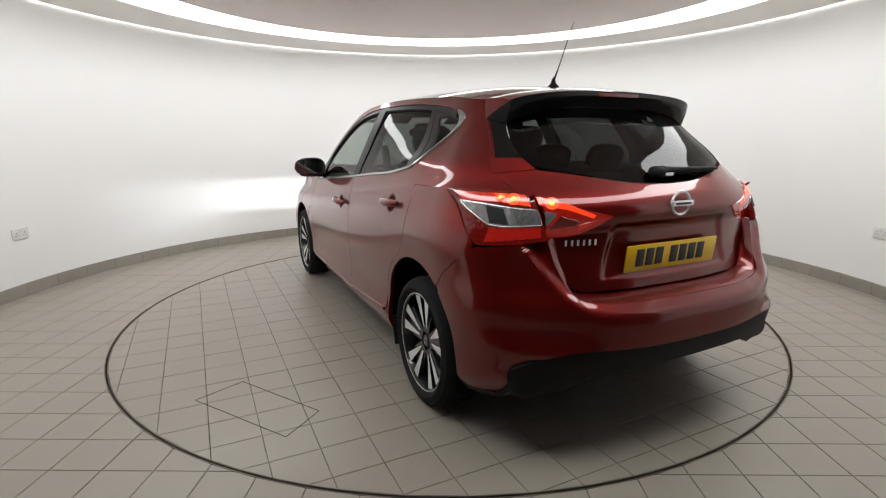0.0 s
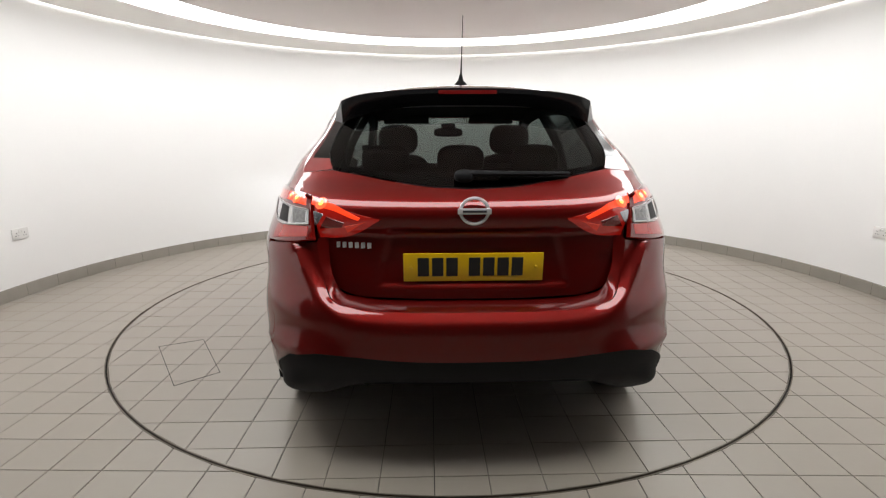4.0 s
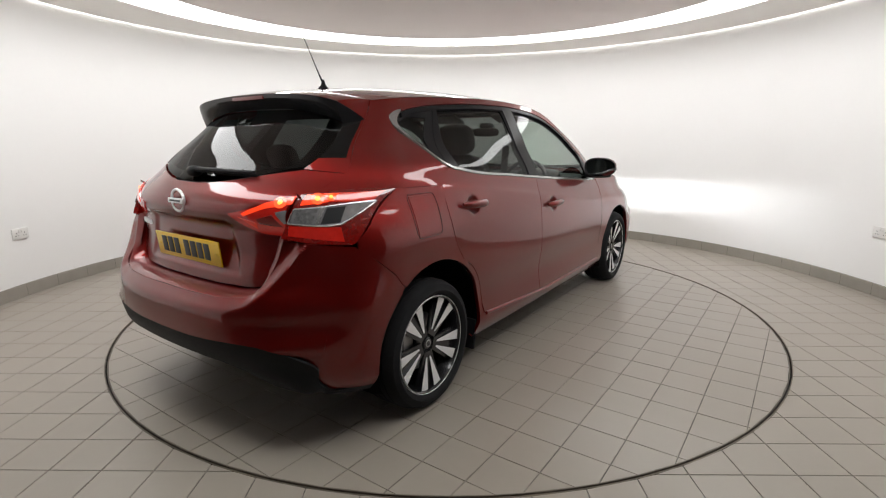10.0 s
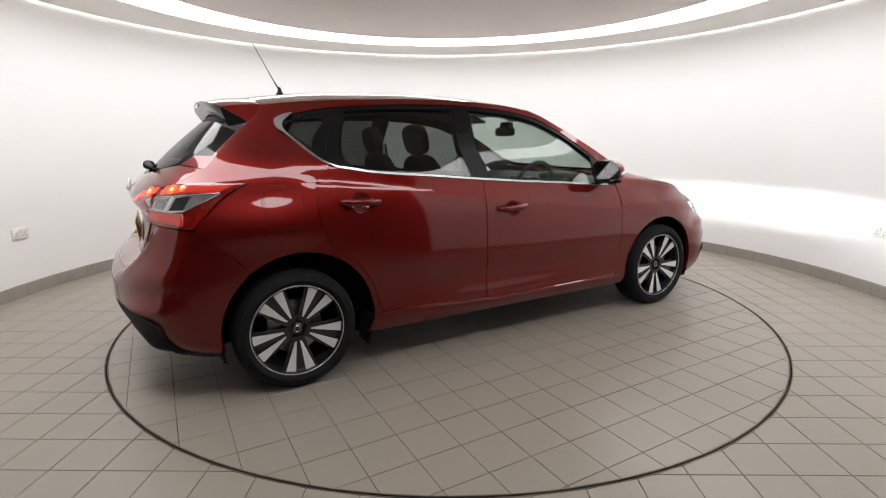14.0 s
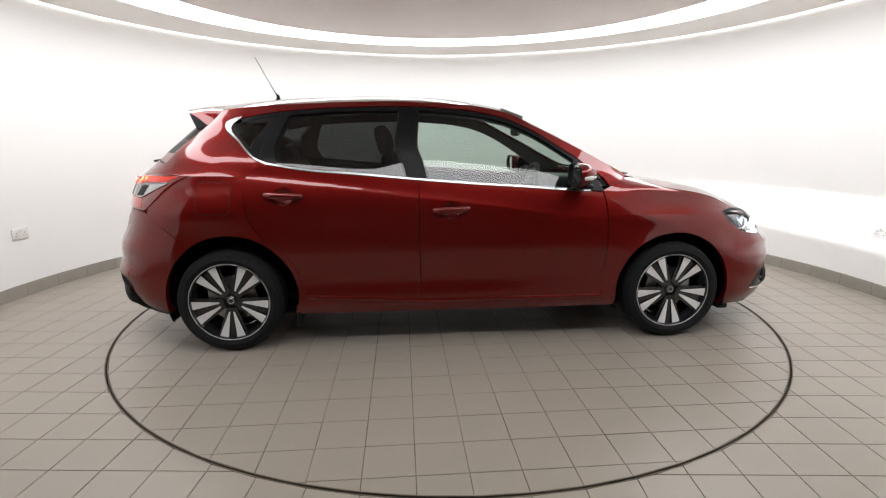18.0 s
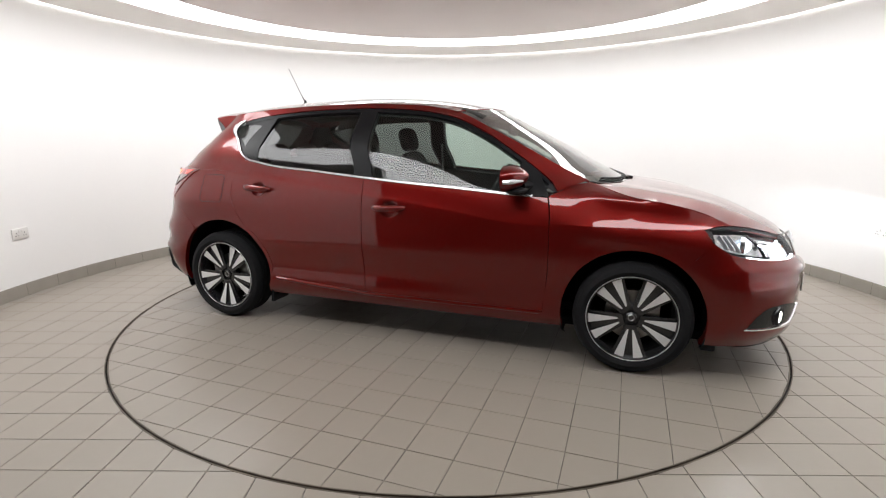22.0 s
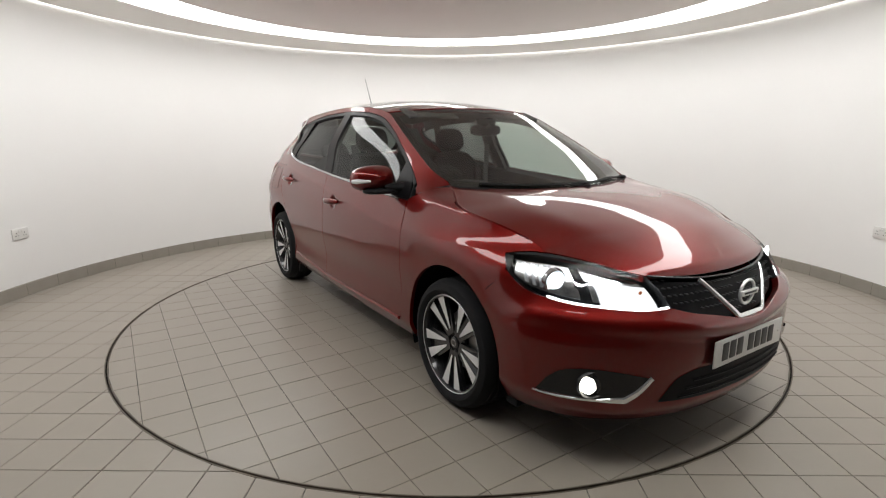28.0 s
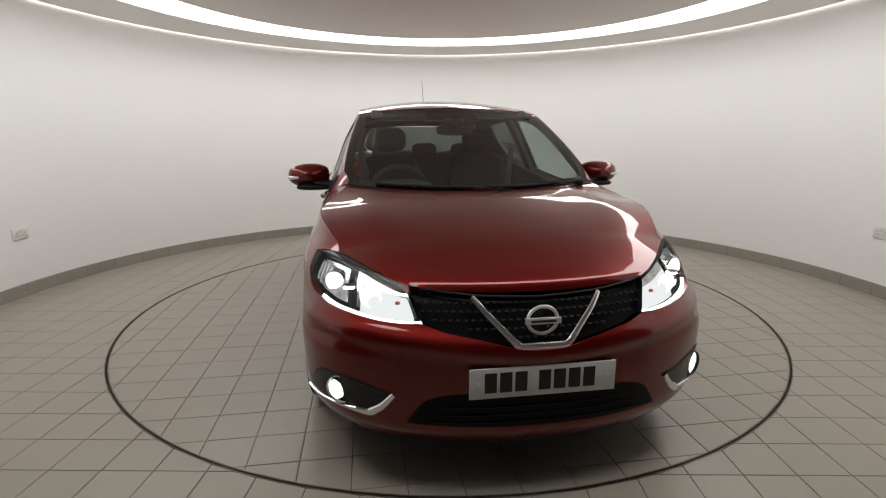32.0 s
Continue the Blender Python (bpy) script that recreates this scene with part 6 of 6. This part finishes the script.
def build_small_parts(ws):
    # underside
    g = Geo()
    box(g, (3.3, 1.36, 0.05), (0.1, 0, 0.20), 0.01)
    box(g, (0.55, 1.00, 0.04), (-1.72, 0, 0.33), 0.01)
    part("underbody", g, UNDER, CAR)
    part("engine_block", box(Geo(), (0.95, 1.05, 0.35), (1.60, 0, 0.42), 0.05), UNDER, CAR)
    part("axle", tube(Geo(), [(-1.35, -0.6, 0.30), (-1.35, 0.6, 0.30)], 0.04, 10), UNDER, CAR)
    part("exhaust_pipe", tube(Geo(), [(-1.78, 0.36, 0.330), (-1.88, 0.40, 0.322), (-1.955, 0.41, 0.308)], 0.024, 14), EXHAUST, CAR, "darkened steel exhaust tip")
    part("silencer", blob(Geo(), (0.30, 0.55, 0.16), (-1.78, 0.1, 0.33), 4), UNDER, CAR)
    for side in (-1, 1):
        part("mud_flap", box(Geo(), (0.02, 0.17, 0.16), (-0.955, side * 0.745, 0.225), 0.006, m=Matrix.Rotation(radians(8), 4, "Y")), BLACK_TRIM, CAR)
        part("wheel_deflector", box(Geo(), (0.07, 0.20, 0.034), (1.73, side * 0.69, 0.176), 0.010), BLACK_TRIM, CAR)
        # door mirror
        g = Geo()
        c = Vector((0.725, side * 0.888, 1.034))
        vs, n, k = [], 26, 12
        for i in range(k + 1):
            u = i / k
            for j in range(n):
                a = 2 * math.pi * j / n
                pw = lambda t: math.copysign(abs(t) ** (2 / 2.9), t)
                grow = (0.15 + 0.85 * math.sin(math.pi / 2 * min(1, u * 1.25)) ** 0.8) if u < 0.999 else 1.0
                yy = 0.118 * grow * pw(math.cos(a)) + 0.012 * u
                zz = 0.071 * grow * pw(math.sin(a)) * (1 - 0.18 * max(0, math.cos(a))) - 0.004
                vs.append((c.x + 0.066 - 0.125 * u, c.y + side * yy, c.z + zz + 0.012 * (1 - u)))
        fs = [(i * n + j, i * n + (j + 1) % n, (i + 1) * n + (j + 1) % n, (i + 1) * n + j) for i in range(k) for j in range(n)] + [tuple(range(n))]
        g.add(vs, fs)
        house = part("door_mirror", g, PAINT, CAR)
        rim = [Vector(v) for v in vs[-n:]]
        ctr = sum(rim, Vector()) / n
        inner = [ctr + (v - ctr) * 0.90 + Vector((0.012, 0, 0)) for v in rim]
        g = Geo()
        g.add(rim + [v + Vector((-0.004, 0, 0)) for v in [ctr + (r - ctr) * 0.97 for r in rim]] + inner, [(j, (j + 1) % n, n + (j + 1) % n, n + j) for j in range(n)] + [(n + j, n + (j + 1) % n, 2 * n + (j + 1) % n, 2 * n + j) for j in range(n)])
        part("mirror_rim", g, BLACK_TRIM, house)
        part("mirror_glass", Geo().add(inner, [tuple(range(n))]), MIRROR, house, smooth=0)
        g = Geo()
        blob(g, (0.105, 0.20, 0.035), (c.x, c.y - side * 0.02, c.z - 0.066), 3)
        part("mirror_base", g, BLACK_TRIM, house)
        part("mirror_arm", tube(Geo(), [(0.775, side * 0.735, 0.985), (0.75, side * 0.80, 0.985), (0.74, side * 0.86, 0.99)], [0.035, 0.027, 0.03], 12, flat=0.8), BLACK_TRIM, house)
        ind = [(c.x + 0.048 - 0.090 * u, c.y + side * (0.060 + 0.058 * math.sin(math.pi / 2 * min(1, u * 1.3))), c.z - 0.014 + 0.004 * (1 - u)) for u in np.linspace(0, 1, 12)]
        part("mirror_indicator", tube(Geo(), ind, np.interp(np.linspace(0, 1, 12), [0, 0.5, 1], [0.006, 0.013, 0.013]), 8), LENS_WHITE, house, "clear indicator lens")
    # fuel flap on the right side only
    g = Geo()
    lo = [px(x, 0.833) for x in np.linspace(-1.468, -1.306, 10)]
    hi = [px(x, 1.000) for x in np.linspace(-1.466, -1.302, 10)]
    panel(g, lo, hi, [lo[0], hi[0]], [lo[-1], hi[-1]], 12, 12, -1, lift=0.0015, thick=0.006, gap=0.001)
    part("fuel_flap", g, PAINT, CAR)
    # dark rod on the skin stands in for the shade in the flap's gap
    line = [px(-1.478, 0.85), px(-1.476, 0.99), px(-1.466, 1.008), px(-1.305, 1.006), px(-1.294, 0.99), px(-1.297, 0.845), px(-1.31, 0.826), px(-1.465, 0.826), px(-1.478, 0.85)]
    g = Geo()
    c = on_skin(resample(line, 70), -1, lift=0.0006)
    tube(g, c, 0.0014, 6)
    part("flap_seam", g, GAP_SHADE, CAR)
    # aerial
    an = part("aerial", lathe(Geo(), [(0.036, 0.0), (0.030, 0.010), (0.014, 0.026), (0.009, 0.045), (0.006, 0.055)], 20, m=Matrix.Translation((-1.180, 0, 1.494))), BLACK_TRIM, CAR)
    part("aerial_rod", tube(Geo(), [(-1.187, 0, 1.54), (-1.22, 0, 1.60), (-1.318, 0, 1.790)], [0.005, 0.0026, 0.0014], 8), BLACK_TRIM, an)
    # front wipers lie along the screen's foot
    for y0, y1, x0 in ((0.10, -0.52, 1.30), (0.58, 0.02, 1.20)):
        path = []
        for u in np.linspace(0, 1, 14):
            y = y0 + (y1 - y0) * u
            i = 29 + 1 * (1 - u)
            j = (y / 0.68 + 1) / 2 * 60
            p = ws[int(i), int(np.clip(round(j), 0, 60))]
            path.append((p[0] + 0.008, y, p[2] + 0.002))
        path = bend(path[::3] + [path[-1]], 14)
        w = part("front_wiper", tube(Geo(), path, 0.0055, 8, flat=0.8), BLACK_TRIM, CAR)
        part("wiper_blade", tube(Geo(), [(p[0] - 0.012, p[1], p[2] + 0.001) for p in path[3:]], 0.0045, 6), RUBBER, w)
        part("wiper_pivot", blob(Geo(), (0.05, 0.04, 0.025), tuple(path[0]), 2.5, 14, 8), BLACK_TRIM, w)
    # cowl between bonnet and screen
    g = Geo()
    a = ws[-1] + np.array([-0.03, 0, 0.0])
    b = ws[-1] + np.array([0.035, 0, -0.012])
    sheet(g, np.stack([a, b]), sides="", out=(1.2, 0, 0))
    part("cowl", g, BLACK_TRIM, CAR)


LENS_WHITE = material("clear_white_lens", (0.75, 0.75, 0.76), 0.1, 0.3, 1.0)
# steel darkened in its colour, so that the tip shows no bright spot
EXHAUST = material("darkened_steel", (0.03, 0.028, 0.027), 0.6, 0.3, vary=0.4, scale=40)
GAP_SHADE = material("painted_gap_shade", (0.015, 0.004, 0.004), 0.8)


# ---- floor and turntable ----
TURN = new("turntable")
tagged(TURN, "round tiled car turntable set flush in the floor", "turntable")


def clip_poly(poly, inside, cut):
    out = []
    for i in range(len(poly)):
        a, b = poly[i], poly[(i + 1) % len(poly)]
        ia, ib = inside(a), inside(b)
        if ia:
            out.append(a)
        if ia != ib:
            out.append(cut(a, b))
    return out


def circle_cut(r):
    def cut(a, b):
        lo, hi = 0.0, 1.0
        fa = math.hypot(*a) < r
        for _ in range(24):
            m = (lo + hi) / 2
            p = (a[0] + (b[0] - a[0]) * m, a[1] + (b[1] - a[1]) * m)
            if (math.hypot(*p) < r) == fa:
                lo = m
            else:
                hi = m
        return (a[0] + (b[0] - a[0]) * lo, a[1] + (b[1] - a[1]) * lo)
    return cut


def dense(poly, k=4):
    out = []
    for i in range(len(poly)):
        a, b = poly[i], poly[(i + 1) % len(poly)]
        for j in range(k):
            out.append((a[0] + (b[0] - a[0]) * j / k, a[1] + (b[1] - a[1]) * j / k))
    return out


def tile_geo(poly, top=0.0, deep=0.008, edge=0.0012):
    n = len(poly)
    cx, cy = sum(p[0] for p in poly) / n, sum(p[1] for p in poly) / n
    ins = []
    for x, y in poly:
        d = math.hypot(x - cx, y - cy) or 1
        ins.append((x + (cx - x) / d * edge * 1.4, y + (cy - y) / d * edge * 1.4))
    g = Geo()
    g.add([(x, y, top) for x, y in ins] + [(x, y, top - edge) for x, y in poly] + [(x, y, top - deep) for x, y in poly],
          [tuple(range(n))] + [(i, n + i, n + (i + 1) % n, (i + 1) % n) for i in range(n)] + [(n + i, 2 * n + i, 2 * n + (i + 1) % n, n + (i + 1) % n) for i in range(n)])
    g.f = [f[::-1] if k else f for k, f in enumerate(g.f)]
    return g


def build_floor():
    # bedding under all tiles
    g = Geo()
    n = 128
    r0 = DISC_R + 0.005
    far = 8.0
    vs = [(r0 * math.cos(2 * math.pi * i / n), r0 * math.sin(2 * math.pi * i / n), -0.0035) for i in range(n)] + [(far * math.cos(2 * math.pi * i / n), far * math.sin(2 * math.pi * i / n), -0.0035) for i in range(n)]
    g.add(vs, [(i, (i + 1) % n, n + (i + 1) % n, n + i) for i in range(n)])
    floor = tagged(part("floor", g, GROUT), "floor of square beige tiles with dark joints", "floor", kind="structure")
    g = Geo()
    arc_band(g, DISC_R - 0.005, -0.05, r0, -0.05, 0, 2 * math.pi)
    arc_band(g, r0, -0.05, r0, -0.0035, 0, 2 * math.pi)
    part("pit", g, GAP_DARK, floor)
    g = Geo()
    for (ra, za), (rb, zb) in zip([(r0, -0.05), (r0, 0.0012), (r0 + 0.005, 0.0012), (r0 + 0.005, -0.003)], [(r0, 0.0012), (r0 + 0.005, 0.0012), (r0 + 0.005, -0.003), (r0 + 0.005, -0.01)]):
        arc_band(g, ra, za, rb, zb, 0, 2 * math.pi)
    part("floor_rim", g, RING_STEEL, floor)
    turn = Matrix.Rotation(radians(-0.42), 2)
    jt = 0.0017
    shared = part("tile", tile_geo([(-TILE / 2 + jt, -TILE / 2 + jt), (TILE / 2 - jt, -TILE / 2 + jt), (TILE / 2 - jt, TILE / 2 - jt), (-TILE / 2 + jt, TILE / 2 - jt)]), TILE_MAT, floor, smooth=0)
    first, rest, count = True, Geo(), 0
    cells = []
    for i in range(-22, 23):
        for j in range(-36, 19):
            x, y = 0.925 + (i + 0.5) * TILE - 0.0, -2.114 + (j + 0.5) * TILE + 10 * TILE
            cells.append((x, y))
    cells.sort(key=lambda c: math.hypot(c[0], c[1] + 2.6))
    rin = DISC_R + 0.0105
    for x, y in cells:
        p = turn @ Vector((x, y))
        d = p.length
        if p.y > -2.3 and d > WALL_R + 0.16 or p.y < -7.4 or abs(p.x) > 4.2:
            continue
        if d + TILE * 0.72 < rin:
            continue
        if d - TILE * 0.72 > rin:
            if count < 290:
                o = shared if first else again(shared, floor)
                first = False
                o.matrix_basis = Matrix.Translation((p.x, p.y, random.uniform(-0.0004, 0.0004))) @ Matrix.Rotation(radians(-0.42) + random.choice((0, 1, 2, 3)) * math.pi / 2, 4, "Z")
                count += 1
            else:
                t = tile_geo([(-TILE / 2 + jt, -TILE / 2 + jt), (TILE / 2 - jt, -TILE / 2 + jt), (TILE / 2 - jt, TILE / 2 - jt), (-TILE / 2 + jt, TILE / 2 - jt)], 0.0)
                t.moved(Matrix.Translation((p.x, p.y, 0)) @ Matrix.Rotation(radians(-0.42), 4, "Z"))
                rest.add(t.v, t.f)
        else:
            poly = dense([tuple(turn @ Vector((x + a * (TILE / 2 - jt), y + b * (TILE / 2 - jt)))) for a, b in ((-1, -1), (1, -1), (1, 1), (-1, 1))])
            poly = clip_poly(poly, lambda q: math.hypot(*q) > rin, circle_cut(rin))
            if len(poly) > 2:
                part("cut_tile", tile_geo(poly), TILE_MAT, floor, smooth=0)
    tagged(part("far_tiles", rest, TILE_MAT, floor, smooth=0), kind="stuff")


def build_turntable():
    g = Geo()
    n = 128
    r = DISC_R - 0.004
    g.add([(0, 0, -0.0035)] + [(r * math.cos(2 * math.pi * i / n), r * math.sin(2 * math.pi * i / n), -0.0035) for i in range(n)], [(0, 1 + i, 1 + (i + 1) % n) for i in range(n)])
    part("bed", g, GROUT_TURN, TURN)
    g = Geo()
    for (ra, za), (rb, zb) in zip([(r - 0.004, -0.006), (r - 0.004, 0.001), (r, 0.001)], [(r - 0.004, 0.001), (r, 0.001), (r, -0.05)]):
        arc_band(g, ra, za, rb, zb, 0, 2 * math.pi)
    part("turntable_rim", g, RING_STEEL, TURN)
    jt = 0.0017
    rin = r - 0.0055
    sq = [(-TILE / 2 + jt, -TILE / 2 + jt), (TILE / 2 - jt, -TILE / 2 + jt), (TILE / 2 - jt, TILE / 2 - jt), (-TILE / 2 + jt, TILE / 2 - jt)]
    shared, made = part("tile", tile_geo(sq), TILE_TURN, TURN, smooth=0), False
    for i in range(-12, 13):
        for j in range(-12, 13):
            x, y = 0.10 + (i + 0.5) * TILE, -1.91 + (j + 9.5) * TILE
            far = max(math.hypot(x + a * TILE / 2, y + b * TILE / 2) for a in (-1, 1) for b in (-1, 1))
            near = math.hypot(x, y) - TILE * 0.72
            if near > rin:
                continue
            if far < rin:
                o = again(shared, TURN) if made else shared
                made = True
                o.matrix_basis = Matrix.Translation((x, y, random.uniform(-0.0005, 0.0005))) @ Matrix.Rotation(random.choice((0, 1, 2, 3)) * math.pi / 2 + random.uniform(-0.004, 0.004), 4, "Z")
            else:
                poly = dense([(x + a, y + b) for a, b in sq])
                poly = clip_poly(poly, lambda q: math.hypot(*q) < rin, circle_cut(rin))
                if len(poly) > 2:
                    part("cut_tile", tile_geo(poly), TILE_TURN, TURN, smooth=0)


def build_hatch():
    """A slanting access hatch cut through the turntable's tiles, seen by its thin dark seams."""
    corners = [(-0.860, 1.795), (-0.755, 1.570), (-1.226, 1.278), (-1.376, 1.452)]
    for (x0, y0), (x1, y1) in zip(corners, corners[1:] + corners[:1]):
        n = math.hypot(x1 - x0, y1 - y0)
        m = Matrix.Translation(((x0 + x1) / 2, (y0 + y1) / 2, 0.0003)) @ Matrix.Rotation(math.atan2(y1 - y0, x1 - x0), 4, "Z")
        part("hatch_seam", box(Geo(), (n + 0.003, 0.0034, 0.0022), (0, 0, 0), 0.0004).moved(m), GROUT, TURN)


def motions():
    """The turntable turns steadily and carries the car round."""
    rows_t, rows_c = [], []
    for k in range(33):
        turn = Matrix.Rotation(radians(heading(k)), 4, "Z")
        rows_t.append((k, turn))
        rows_c.append((k, turn @ Matrix.Translation((CAR_AT[0], CAR_AT[1], 0.0))))
    walk(TURN, rows_t)
    walk(CAR, rows_c)


build_booth()
for ang in (math.atan2(0.163, -3.43), math.atan2(0.138, 3.43)):
    build_socket(ang)
build_body()
build_turntable()
build_hatch()
build_floor()
motions()
